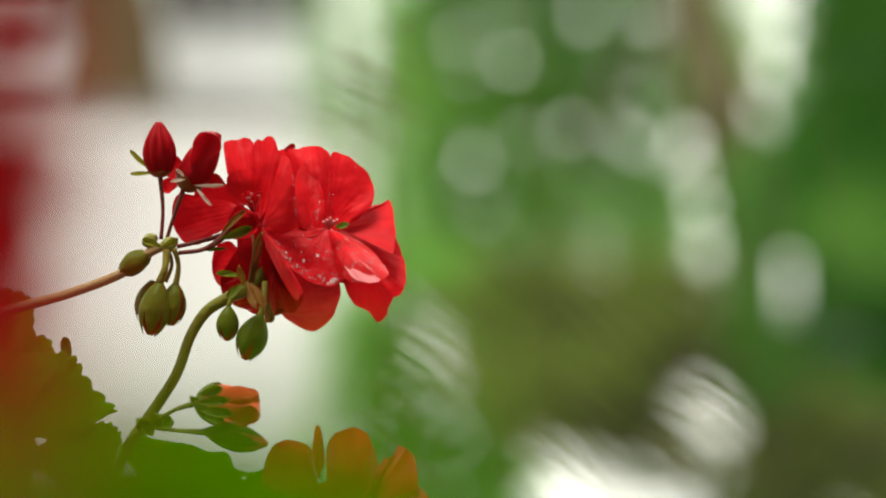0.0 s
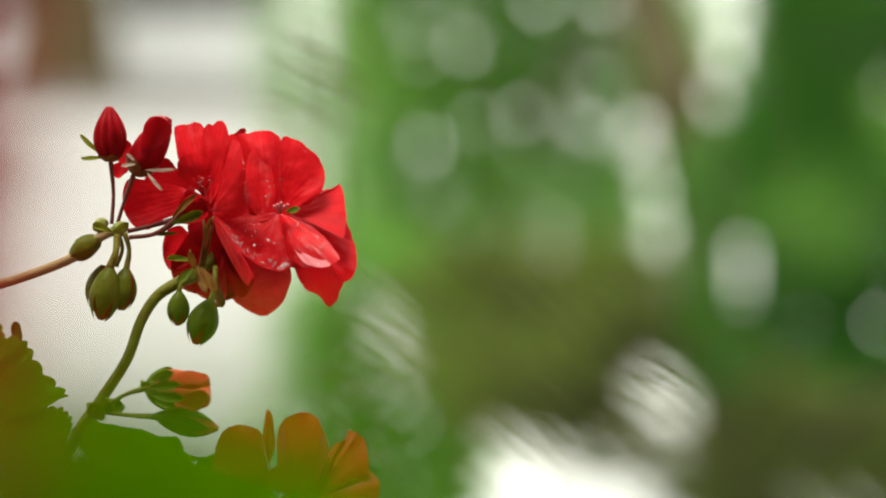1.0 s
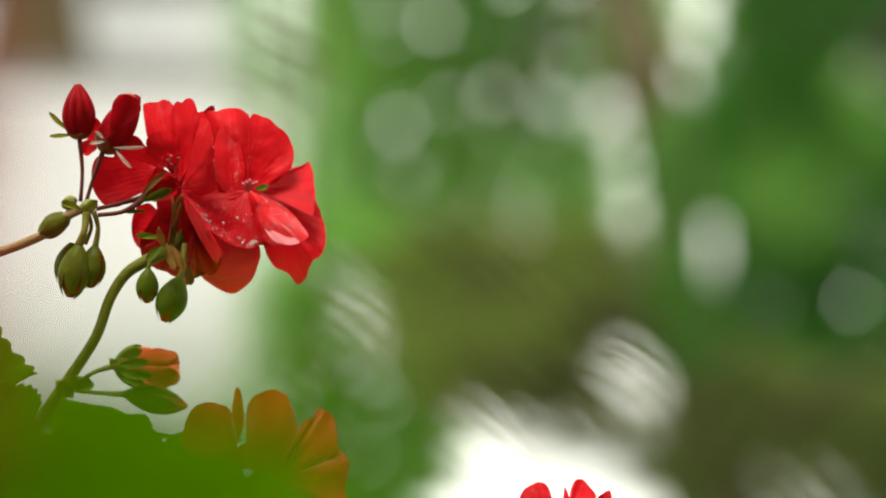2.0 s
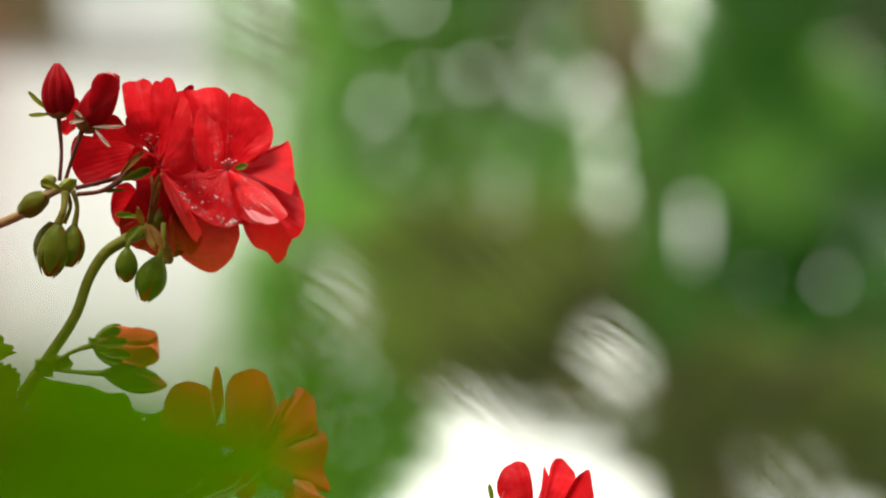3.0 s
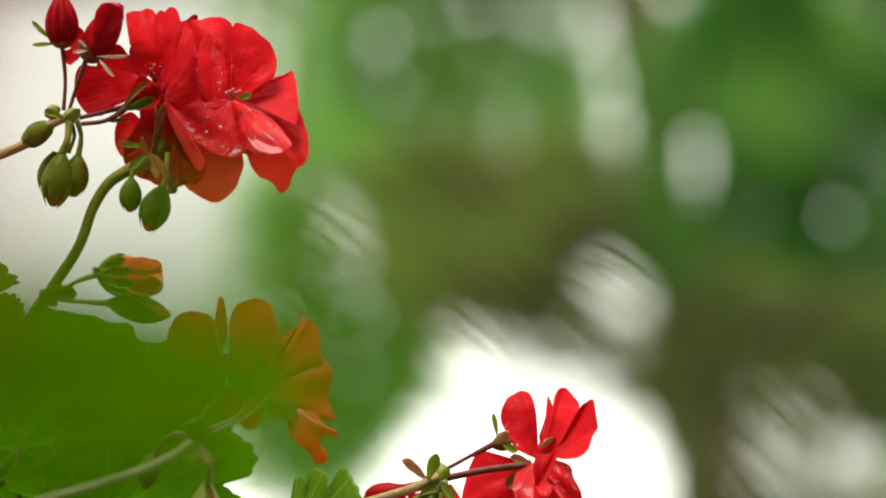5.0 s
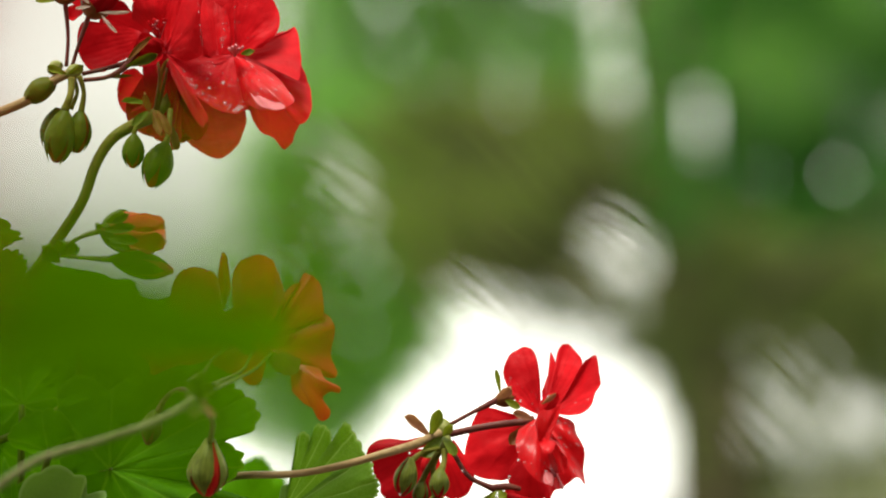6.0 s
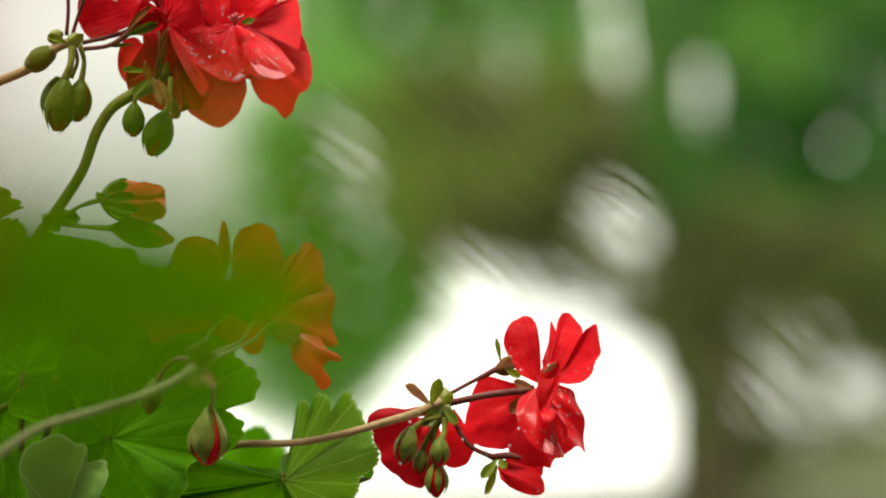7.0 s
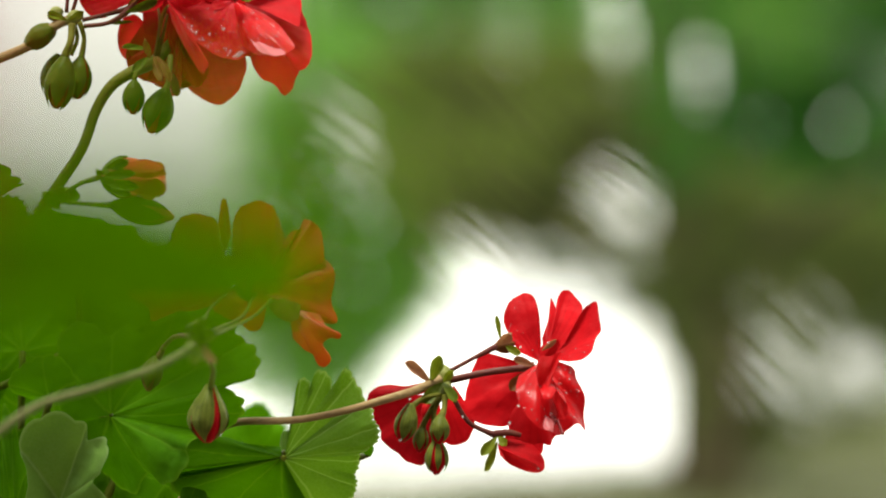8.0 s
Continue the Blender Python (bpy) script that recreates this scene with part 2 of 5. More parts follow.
BARK = solid("bark", [(0.3, (0.022, 0.018, 0.009)), (0.7, (0.042, 0.034, 0.018))], 5.0, 0.85, 0.8, 0.01, 0.0, 0.1)
TURF = solid("turf", [(0.3, (0.06, 0.07, 0.024)), (0.7, (0.105, 0.103, 0.045))], 1.2, 0.9, 0.6, 0.01)
SOIL = solid("potting_soil", [(0.3, (0.03, 0.02, 0.015)), (0.7, (0.07, 0.05, 0.035))], 20, 0.95, 0.8, 0.004)
TERRACOTTA = solid("terracotta", [(0.3, (0.35, 0.14, 0.07)), (0.7, (0.45, 0.2, 0.1))], 6, 0.8)
FRAME_GREY = solid("grey_window_frame", [(0.3, (0.24, 0.24, 0.225)), (0.7, (0.3, 0.3, 0.28))], 2, 0.5)
ROOF = solid("roof_tile", [(0.3, (0.2, 0.1, 0.07)), (0.7, (0.3, 0.16, 0.11))], 2, 0.8)


def glassy(name, colour, rough, transmission):
    m, n, l = mat(name)
    out = n.new("ShaderNodeOutputMaterial")
    p = n.new("ShaderNodeBsdfPrincipled")
    p.inputs["Base Color"].default_value = (*colour, 1)
    p.inputs["Roughness"].default_value = rough
    p.inputs["Transmission Weight"].default_value = transmission
    p.inputs["IOR"].default_value = 1.45
    p.inputs["Specular IOR Level"].default_value = 0.5 if transmission else 0.2
    l.new(p.outputs[0], out.inputs[0])
    return m


# Part opaque pinkish white, standing in for sky glints on the drops.
WATER = glassy("whitened_drop", (1, 0.96, 0.96), 0.02, 0.83)
PANE = glassy("dark_window_glass", (0.04, 0.04, 0.037), 0.05, 0.0)


# ---- mesh tools ----
ROOT = {}


def thing(name, at, label, category, group="", kind=""):
    ob = new(name)
    ob.location = at
    ob.empty_display_size = 0.02
    ROOT[ob] = Vector(at)
    return tagged(ob, label, category, group, kind)


def part(name, verts, faces, materials, parent=None, label="", uvs=None, index=None, kind="", flat=False):
    """One mesh object from world-space vertices, under its thing or part."""
    base = ROOT[parent] if parent else Vector((0, 0, 0))
    me = bpy.data.meshes.new(name)
    me.from_pydata([tuple(Vector(p) - base) for p in verts], [], faces)
    for m in materials if isinstance(materials, (list, tuple)) else [materials]:
        me.materials.append(m)
    if uvs:
        layer = me.uv_layers.new(name="UVMap")
        ids = np.empty(len(me.loops), dtype=np.int32)
        me.loops.foreach_get("vertex_index", ids)
        layer.data.foreach_set("uv", np.array(uvs, dtype=np.float32)[ids].ravel())
    if index:
        me.polygons.foreach_set("material_index", index)
    me.polygons.foreach_set("use_smooth", [not flat] * len(me.polygons))
    me.update()
    ob = new(name, me)
    if parent:
        ob.parent = parent
    ROOT[ob] = base
    return tagged(ob, label, "", "", kind)


def grid_faces(rows, cols, closed=False):
    faces = []
    for i in range(rows - 1):
        for j in range(cols if closed else cols - 1):
            k = (j + 1) % cols
            faces.append((i * cols + j, i * cols + k, (i + 1) * cols + k, (i + 1) * cols + j))
    return faces


def curve_through(points, per=6):
    """A smooth line through the points."""
    pts = [Vector(p) for p in points]
    pts = [pts[0] * 2 - pts[1]] + pts + [pts[-1] * 2 - pts[-2]]
    line = []
    for i in range(1, len(pts) - 2):
        a, b, c, d = pts[i - 1:i + 3]
        for k in range(per):
            t = k / per
            line.append(0.5 * ((2 * b) + (c - a) * t + (2 * a - 5 * b + 4 * c - d) * t * t + (3 * b - a - 3 * c + d) * t ** 3))
    return line + [pts[-2]]


def tube_mesh(points, radii, sides=10, per=6):
    line = curve_through(points, per)
    rs = np.interp(np.linspace(0, 1, len(line)), np.linspace(0, 1, len(radii)), radii)
    verts, uvs = [], []
    side = None
    for i, p in enumerate(line):
        along = (line[min(i + 1, len(line) - 1)] - line[max(i - 1, 0)]).normalized()
        if side is None:
            side = along.orthogonal().normalized()
        side = (side - along * side.dot(along)).normalized()
        other = along.cross(side)
        for j in range(sides):
            a = 2 * math.pi * j / sides
            verts.append(p + (side * math.cos(a) + other * math.sin(a)) * rs[i])
            uvs.append((j / sides, i / len(line)))
    faces = grid_faces(len(line), sides, True)
    faces.append(tuple(range(sides))[::-1])
    faces.append(tuple(range(len(verts) - sides, len(verts))))
    return verts, faces, uvs


def tube(name, points, radii, material, parent, label="", sides=10, per=6):
    v, f, u = tube_mesh(points, radii, sides, per)
    return part(name, v, f, material, parent, label, u)


def petal_shape(base, tip, width, face=0.0, cup=0.15, bend=0.15, ruffle=0.06, notch=0.0, broad=3.5, seed=0):
    """A function s, t -> point of a petal from its claw to its tip. face turns it about its axis: 0 looks to the camera."""
    base, tip = Vector(base), Vector(tip)
    axis = tip - base
    length = axis.length
    axis.normalize()
    n0 = (TOWARD - axis * TOWARD.dot(axis)).normalized()
    side0 = axis.cross(n0)
    a = radians(face)
    normal = n0 * math.cos(a) + side0 * math.sin(a)
    side = axis.cross(normal)
    peak = max((k / 50) ** 0.8 * max(0.0, 1 - (k / 50) ** broad) ** 0.5 for k in range(51))
    w = width * STEP / 2
    ph = seed * 1.7

    def shape(s, t):
        half = w * (0.05 * (1 - s) + s ** 0.8 * max(0.0, 1 - s ** broad) ** 0.5 / peak)
        wavy = 1 + 0.05 * math.sin(9 * s + ph) + 0.04 * math.sin(17 * s + 2 * ph) * (1 if t > 0 else -1)
        x = t * half * wavy
        y = s * length * (1 - notch * (1 - abs(t)) ** 2 * s ** 6)
        edge = s * s * (0.35 + 0.65 * abs(t))
        z = (cup * w * (t * t - 0.3) * 2 * s + bend * length * (s * (1 - s) * 1.6)
             + ruffle * length * edge * (math.sin(4.2 * t + ph) * 0.6 + math.sin(9.5 * t * s + 2.3 * ph) * 0.4)
             + 0.012 * length * math.sin(6 * s + 3 * t + ph))
        return base + axis * y + side * x + normal * z
    return shape


def petal(base, tip, width, parent, face=0.0, cup=0.15, bend=0.15, ruffle=0.06, notch=0.0, broad=3.5, seed=0,
          material=None, name="petal", label="", rows=16, cols=13):
    shape = petal_shape(base, tip, width, face, cup, bend, ruffle, notch, broad, seed)
    verts, uvs = [], []
    for i in range(rows):
        s = (i / (rows - 1))
        s = 1 - (1 - s) ** 1.6
        for j in range(cols):
            t = -1 + 2 * j / (cols - 1)
            verts.append(shape(s, t))
            uvs.append((t * 0.5 + 0.5, s))
    part(name, verts, grid_faces(rows, cols), material or RED, parent, label, uvs)
    return shape


def fan_shape(base, rim, bulge=0.1, ruffle=0.03, pleats=0.0, scallop=(0, 0.0), seed=0):
    """A function s, g -> point of a sheet that spreads from its claw to a smooth rim."""
    base = Vector(base)
    line = curve_through(rim, 8)
    ph = seed * 1.9
    size = sum((p - base).length for p in line) / len(line)
    n = len(line) - 1
    reach = max(2, n // 6)
    calm = []
    for i in range(n + 1):
        r = min(reach, i, n - i)
        near = [line[j] for j in range(i - r, i + r + 1)]
        calm.append(sum(near, Vector()) / len(near))

    def shape(s, g):
        x = min(max(g, 0.0), 1.0) * n
        i = min(int(x), n - 1)
        p = line[i].lerp(line[i + 1], x - i)
        p = calm[i].lerp(calm[i + 1], x - i).lerp(p, min(1.0, max(0.0, s)) ** 2.5)
        out = p - base
        cut = 1.0 - scallop[1] * (1 - abs(math.sin(math.pi * (scallop[0] * g + 0.1 * ph)))) * s ** 6 if scallop[0] else 1.0
        cut *= 1 + s ** 4 * (0.010 * math.sin(13 * g + ph) + 0.004 * math.sin(37 * g + 2 * ph) + 0.010 * noise.noise((15 * g, ph, 0.3)))
        z = (bulge * size * math.sin(math.pi * min(s, 1) ** 1.2) * (0.35 + 0.65 * math.sin(math.pi * g))
             + ruffle * size * s * s * (math.sin(7 * g + ph) * 0.6 + math.sin(17 * g + 1.7 * ph) * 0.4)
             + pleats * size * s * abs(math.cos(3 * math.pi * g)) ** 0.7
             + 0.010 * size * math.sin(8 * s + 9 * g + ph)
             + 0.008 * size * s ** 1.5 * math.sin(19 * g + 2.5 * math.sin(3 * s + ph) + ph) * (0.6 + 0.4 * math.sin(5 * g + ph))
             + 0.007 * size * s * noise.noise((6 * s, 14 * g, ph)))
        return base + out * (s * cut) + TOWARD * z
    return shape


def fan(base, rim, parent, bulge=0.1, ruffle=0.03, seed=0, material=None, name="petal", label="", pleats=0.0, scallop=(0, 0.0),
        rows=18, cols=49, span=(0.0, 1.0)):
    """A petal or a lobe of a leaf, made as a sheet from its claw to its rim."""
    shape = fan_shape(base, rim, bulge, ruffle, pleats, scallop, seed)
    verts, uvs = [], []
    for i in range(rows):
        s = 0.03 + 0.97 * i / (rows - 1)
        for j in range(cols):
            g = j / (cols - 1)
            verts.append(shape(s, g))
            uvs.append((span[0] + (span[1] - span[0]) * g, s))
    part(name, verts, grid_faces(rows, cols), material or RED, parent, label, uvs)
    return lambda s, t: shape(s, t * 0.5 + 0.5)


def rim_of(place, *pts):
    """Rim points from a flat run of x, y, back."""
    return [place(pts[i], pts[i + 1], pts[i + 2]) for i in range(0, len(pts), 3)]


def lobed_leaf(base, lobes, parent, material=None, label="", seed=0, bulge=0.06, ruffle=0.03, root=None, stalk=None, scallop=(9, 0.05), skins=None, pleats=0.03):
    """A leaf of several lobes that share one petiole joint; each lobe is a fan of the one blade. skins: a material for each lobe."""
    verts, faces, uvs, index = [], [], [], []
    rows, cols = 14, 145
    for k, rim in enumerate(lobes):
        shape = fan_shape(base, rim, bulge, ruffle, pleats, scallop, seed + k)
        at = len(verts)
        for i in range(rows):
            s = 0.02 + 0.98 * i / (rows - 1)
            for j in range(cols):
                verts.append(shape(s, j / (cols - 1)))
                uvs.append((k * 3 / 7 + 3 / 7 * j / (cols - 1), s))
        got = [tuple(x + at for x in f) for f in grid_faces(rows, cols)]
        faces += got
        index += [k if skins else 0] * len(got)
    blade = part("leaf", verts, faces, skins or [material or LEAF], parent, label, uvs, index)
    if root is not None:
        behind = Vector(base) - TOWARD * 0.006
        tube("petiole", [Vector(base), behind] + [Vector(q) for q in (stalk or [])] + [Vector(root)], [3 * STEP, 6 * STEP, 7 * STEP, 9 * STEP], SEPAL_OLIVE, blade)
    return blade


def drops(shape, count, parent, rng, s_range=(0.3, 0.95), t_range=(-0.8, 0.8), size=(0.55, 2.3)):
    """Rain drops resting on a petal: flattened domes, one joined mesh."""
    verts, faces = [], []
    for _ in range(count):
        s, t = rng.uniform(*s_range), rng.uniform(*t_range)
        p = shape(s, t)
        du, dv = shape(s + 0.01, t) - p, shape(s, t + 0.02) - p
        nrm = du.cross(dv).normalized()
        if nrm.dot(TOWARD) < 0:
            nrm = -nrm
        a = du.normalized()
        b = nrm.cross(a)
        r = (size[0] + (size[1] - size[0]) * rng.random() ** 1.8) * STEP
        if rng.random() < 0.05:
            r *= 1.6
        k = len(verts)
        for i in range(4):
            e = math.pi / 2 * i / 4
            for j in range(8):
                q = 2 * math.pi * j / 8
                verts.append(p + (a * math.cos(q) + b * math.sin(q)) * r * math.cos(e) + nrm * (r * 0.95 * math.sin(e) - r * 0.05))
        verts.append(p + nrm * r * 0.92)
        for i in range(3):
            for j in range(8):
                faces.append((k + i * 8 + j, k + i * 8 + (j + 1) % 8, k + (i + 1) * 8 + (j + 1) % 8, k + (i + 1) * 8 + j))
        for j in range(8):
            faces.append((k + 24 + j, k + 24 + (j + 1) % 8, k + 32))
    part("rainwater", verts, faces, WATER, parent, "rain drops on the petal, whitened to imitate glints", kind="stuff")


def bud(base, tip, width, parent, cover=0.85, flare=0.0, material=None, green=None, label="", furrow=0.07, turn=0.0, seam=0.62, belly=1.05, ridges=5):
    """A flower bud: folded petals inside five pointed sepals; cover is how far the sepals reach."""
    base, tip = Vector(base), Vector(tip)
    axis = tip - base
    length = axis.length
    axis.normalize()
    side = (TOWARD - axis * TOWARD.dot(axis)).normalized()
    other = axis.cross(side)
    w = width * STEP / 2
    verts, faces, index, uvs = [], [], [], []

    def radius(s):
        return w * (0.12 + 0.9 * math.sin(math.pi * min(1.0, s ** belly * 0.96 + 0.02)) ** 0.75) * (1 - 0.15 * s ** 6)

    rows, cols = 14, 40
    for i in range(rows):
        s = i / (rows - 1)
        for j in range(cols):
            a = 2 * math.pi * j / cols
            r = radius(s) * 0.94 * (1 - furrow * 0.5 + furrow * abs(math.sin(0.5 * ridges * a + 1.1 * s + turn)) * 2 - furrow)
            verts.append(base + axis * length * s + (side * math.cos(a) + other * math.sin(a)) * r)
            uvs.append((j / cols, 0.3 + 0.7 * s))
    faces += grid_faces(rows, cols, True)
    faces.append(tuple(range((rows - 1) * cols, rows * cols)))
    index += [0] * len(faces)
    for q in range(5):
        mid = 2 * math.pi * q / 5 + turn
        k = len(verts)
        srows, scols = 9, 5
        for i in range(srows):
            g = i / (srows - 1)
            s = g * cover * (0.97 + 0.07 * ((q * 3) % 5) / 4)
            half = (0.64 if q else seam) * (1 - g ** 5) + 0.02
            for j in range(scols):
                t = -1 + 2 * j / (scols - 1)
                a = mid + t * half
                r = radius(min(s, 1.0)) * (1.05 + 0.05 * (1 - t * t)) + flare * length * g ** 3
                verts.append(base + axis * length * s + (side * math.cos(a) + other * math.sin(a)) * r)
                uvs.append((t * 0.5 + 0.5, g))
        got = [tuple(x + k for x in f) for f in grid_faces(srows, scols)]
        faces += got
        index += [1] * len(got)
    return part("bud", verts, faces, [material or RED, green or SEPAL], parent, label, uvs, index)


def knob(name, at, r, axis, stretch, material, parent, rng, label=""):
    """A swollen joint of a stalk."""
    axis = Vector(axis).normalized()
    side = axis.orthogonal().normalized()
    other = axis.cross(side)
    verts = []
    rows, cols = 10, 14
    for i in range(rows):
        e = math.pi * (i / (rows - 1)) - math.pi / 2
        for j in range(cols):
            a = 2 * math.pi * j / cols
            rr = r * STEP * (1 + 0.08 * math.sin(3 * a + i) + rng.uniform(-0.03, 0.03))
            verts.append(Vector(at) + axis * math.sin(e) * rr * stretch + (side * math.cos(a) + other * math.sin(a)) * rr * (math.cos(e) + 0.02))
    return part(name, verts, grid_faces(rows, cols, True), material, parent, label)


def geranium_leaf(base, tip, parent, normal=(0, 0, 1), spread=158, lobes=7, deep=0.16, cup=0.2, fold=0.0, wave=0.06,
                  wide=1.0, material=None, root=None, seed=0, label="", stalk=None, rings=14, segs=112):
    """A kidney-shaped leaf with crenate lobes; base is where the petiole joins. normal: x right, y up, z to the camera."""
    base, tip = Vector(base), Vector(tip)
    axis = tip - base
    big = axis.length
    axis.normalize()
    n0 = RIGHT * normal[0] + UPWARD * normal[1] + TOWARD * normal[2]
    nrm = (n0 - axis * n0.dot(axis)).normalized()
    side = axis.cross(nrm)
    rng = random.Random(seed)
    ph = rng.uniform(0, 6)
    verts, uvs = [], []
    for i in range(rings):
        rho = (i / (rings - 1)) ** 0.9
        for j in range(segs + 1):
            g = j / segs
            th = radians(spread) * (2 * g - 1)
            lobe = abs(math.sin(math.pi * g * lobes))
            teeth = abs(math.sin(math.pi * g * lobes * 4 + ph))
            r = big * (1 - deep * (1 - lobe ** 0.45) * rho ** 3 - 0.035 * (1 - teeth) * rho ** 8 + 0.04 * math.sin(2 * th + ph))
            r *= 0.93 + 0.07 * math.cos(th)
            x, y = math.sin(th) * r * rho * wide, math.cos(th) * r * rho
            pleat = 0.035 * math.cos(2 * math.pi * (g * lobes - 0.5)) * rho
            z = big * (cup * rho ** 2 * 0.6 + pleat + fold * abs(x) / big + wave * rho ** 2 * math.sin(3 * th + ph)
                       + 0.02 * rho * math.sin(11 * rho + 5 * th + ph))
            verts.append(base + axis * y + side * x + nrm * z)
            uvs.append((g, rho))
    blade = part("leaf", verts, grid_faces(rings, segs + 1), material or LEAF, parent, label, uvs)
    if root is not None:
        pts = [base] + [Vector(p) for p in (stalk or [])] + [Vector(root)]
        tube("petiole", pts, [6 * STEP, 7 * STEP, 9 * STEP], SEPAL_OLIVE, blade)
    return blade


# ---- setting ----
def box_mesh(x0, x1, y0, y1, z0, z1):
    v = [(x, y, z) for z in (z0, z1) for y in (y0, y1) for x in (x0, x1)]
    f = [(0, 2, 3, 1), (4, 5, 7, 6), (0, 1, 5, 4), (2, 6, 7, 3), (0, 4, 6, 2), (1, 3, 7, 5)]
    return v, f


def block(name, bounds, material, parent=None, label="", bevel=0.0):
    v, f = box_mesh(*bounds)
    ob = part(name, v, f, material, parent, label, flat=True)
    if bevel:
        b = ob.modifiers.new("bevel", "BEVEL")
        b.width, b.segments = bevel, 2
    return ob


def ground_sheet():
    v = [(x, y, 0) for y in (-700, -60, 0, 60, 120, 700) for x in (-700, -60, 0, 60, 700)]
    ob = part("ground", v, grid_faces(6, 5), PAVING, None, "wet pale concrete yard under an overcast sky")
    tagged(ob, "", "ground", "", "structure")


ground_sheet()
road = part("road", [(-200, 24, 0.004), (-1.3, 27, 0.004), (-0.6, 42, 0.004), (-1.0, 91.0, 0.004), (-200, 91.0, 0.004)], [(0, 1, 2, 3, 4)], ASPHALT, None, "wet grey road before the house", flat=True)
tagged(road, "", "road", "", "structure")


kerb = part("pavement", box_mesh(-60, -1.2, 79.5, 91.9, 0.0, 0.12)[0], box_mesh(0, 1, 0, 1, 0, 1)[1], KERB, None, "dark wet pavement along the foot of the house", flat=True)
tagged(kerb, "", "pavement", "", "structure")


def verge():
    """The lawn before the house with a low kerb, its far edge slanting away; the unseen near part is added to cut
    bounce light.
    """
    verts, uvs = [], []
    rows, cols = 40, 81
    for i in range(rows):
        for j in range(cols):
            q = -1 + 2 * j / (cols - 1)
            x = 0.5 + 40 * q * abs(q) ** 1.2
            edge = 21.2 + 0.55 * (x - 0.46) if x < 0.92 else 21.45 + 1.96 * (x - 0.92)
            edge = min(max(edge, 14.0), 24.5)
            y = -30 + (edge + 30) * (1 - (1 - i / (rows - 1)) ** 2)
            z = 0.0 if i in (0, rows - 1) or j in (0, cols - 1) else 0.09 + 0.025 * noise.noise((x * 1.3, y * 1.3, 0))
            verts.append((x, y, z))
    ob = part("lawn", verts, grid_faces(rows, cols), TURF, None, "olive green lawn with a low kerb, its unseen near part added to cut bounce light")
    tagged(ob, "", "lawn", "", "structure")
    rng = np.random.default_rng(5)
    n = 9000
    xs = rng.uniform(-1.5, 4.5, n)
    ys = rng.uniform(17, 21.1, n) + np.where(xs < 0.92, 0.55 * (xs - 0.46), 0.25 + 1.96 * (xs - 0.92))
    v, f = [], []
    for x, y in zip(xs, ys):
        a, h, lean = rng.uniform(0, 6.28), rng.uniform(0.04, 0.12), rng.uniform(-0.04, 0.04)
        c, s = math.cos(a) * 0.006, math.sin(a) * 0.006
        k = len(v)
        v += [(x - c, y - s, 0.07), (x + c, y + s, 0.07), (x + lean, y + lean, 0.09 + h)]
        f.append((k, k + 1, k + 2))
    g = part("grass", v, f, GRASS, None, "short wet grass blades on the verge", kind="stuff")
    tagged(g, "", "grass")


verge()


# ---- the white house across the yard ----
def house():
    y = 92.0
    h = thing("house", (-11.8, y, 0), "long white plastered house with grey framed windows", "house")
    block("wall", (-22, -1.6, y, y + 8, 0.08, 7.0), PLASTER, h)
    block("plinth", (-22.05, -1.55, y - 0.06, y + 8.06, 0, 0.08), PLINTH, h, "grey plinth")
    v = [(-22.6, y - 0.6, 6.9), (-1.0, y - 0.6, 6.9), (-1.0, y + 8.6, 6.9), (-22.6, y + 8.6, 6.9), (-22.6, y + 4, 9.6), (-1.0, y + 4, 9.6)]
    part("roof", v, [(0, 1, 5, 4), (2, 3, 4, 5), (1, 2, 5), (3, 0, 4), (0, 3, 2, 1)], ROOF, h, "dark red tiled roof", flat=True)
    for z0, z1 in ((0.98, 2.5), (4.3, 5.6)):
        for k in range(4):
            x0 = -18.1 + k * 4.0
            fr = block("window", (x0, x0 + 2.9, y - 0.05, y + 0.03, z0, z1), FRAME_GREY, h, "grey framed window with upright bars")
            for q in range(5):
                a = x0 + 0.07 + q * 0.565
                block("pane", (a, a + 0.4, y - 0.07, y - 0.052, z0 + 0.08, z1 - 0.08), PANE, fr)
            block("sill", (x0 - 0.1, x0 + 3.0, y - 0.16, y - 0.02, z0 - 0.08, z0 - 0.004), PLASTER, fr)


house()


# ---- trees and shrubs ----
VIEW_GAPS = []


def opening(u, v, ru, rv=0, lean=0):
    """A gap cut through all crowns to fit the camera's view: its middle and half sizes on the grid."""
    VIEW_GAPS.append((u, v, ru, rv or ru, lean))


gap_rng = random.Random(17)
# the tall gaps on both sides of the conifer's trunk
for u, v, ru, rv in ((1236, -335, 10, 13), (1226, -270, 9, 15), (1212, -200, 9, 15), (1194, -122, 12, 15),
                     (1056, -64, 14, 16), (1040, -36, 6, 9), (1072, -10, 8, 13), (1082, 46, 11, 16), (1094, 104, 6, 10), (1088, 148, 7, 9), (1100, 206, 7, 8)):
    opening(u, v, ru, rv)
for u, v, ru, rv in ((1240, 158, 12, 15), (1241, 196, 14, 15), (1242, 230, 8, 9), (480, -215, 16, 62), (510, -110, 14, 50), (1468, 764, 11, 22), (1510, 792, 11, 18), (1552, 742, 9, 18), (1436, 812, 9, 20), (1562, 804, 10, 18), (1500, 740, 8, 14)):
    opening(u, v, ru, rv)
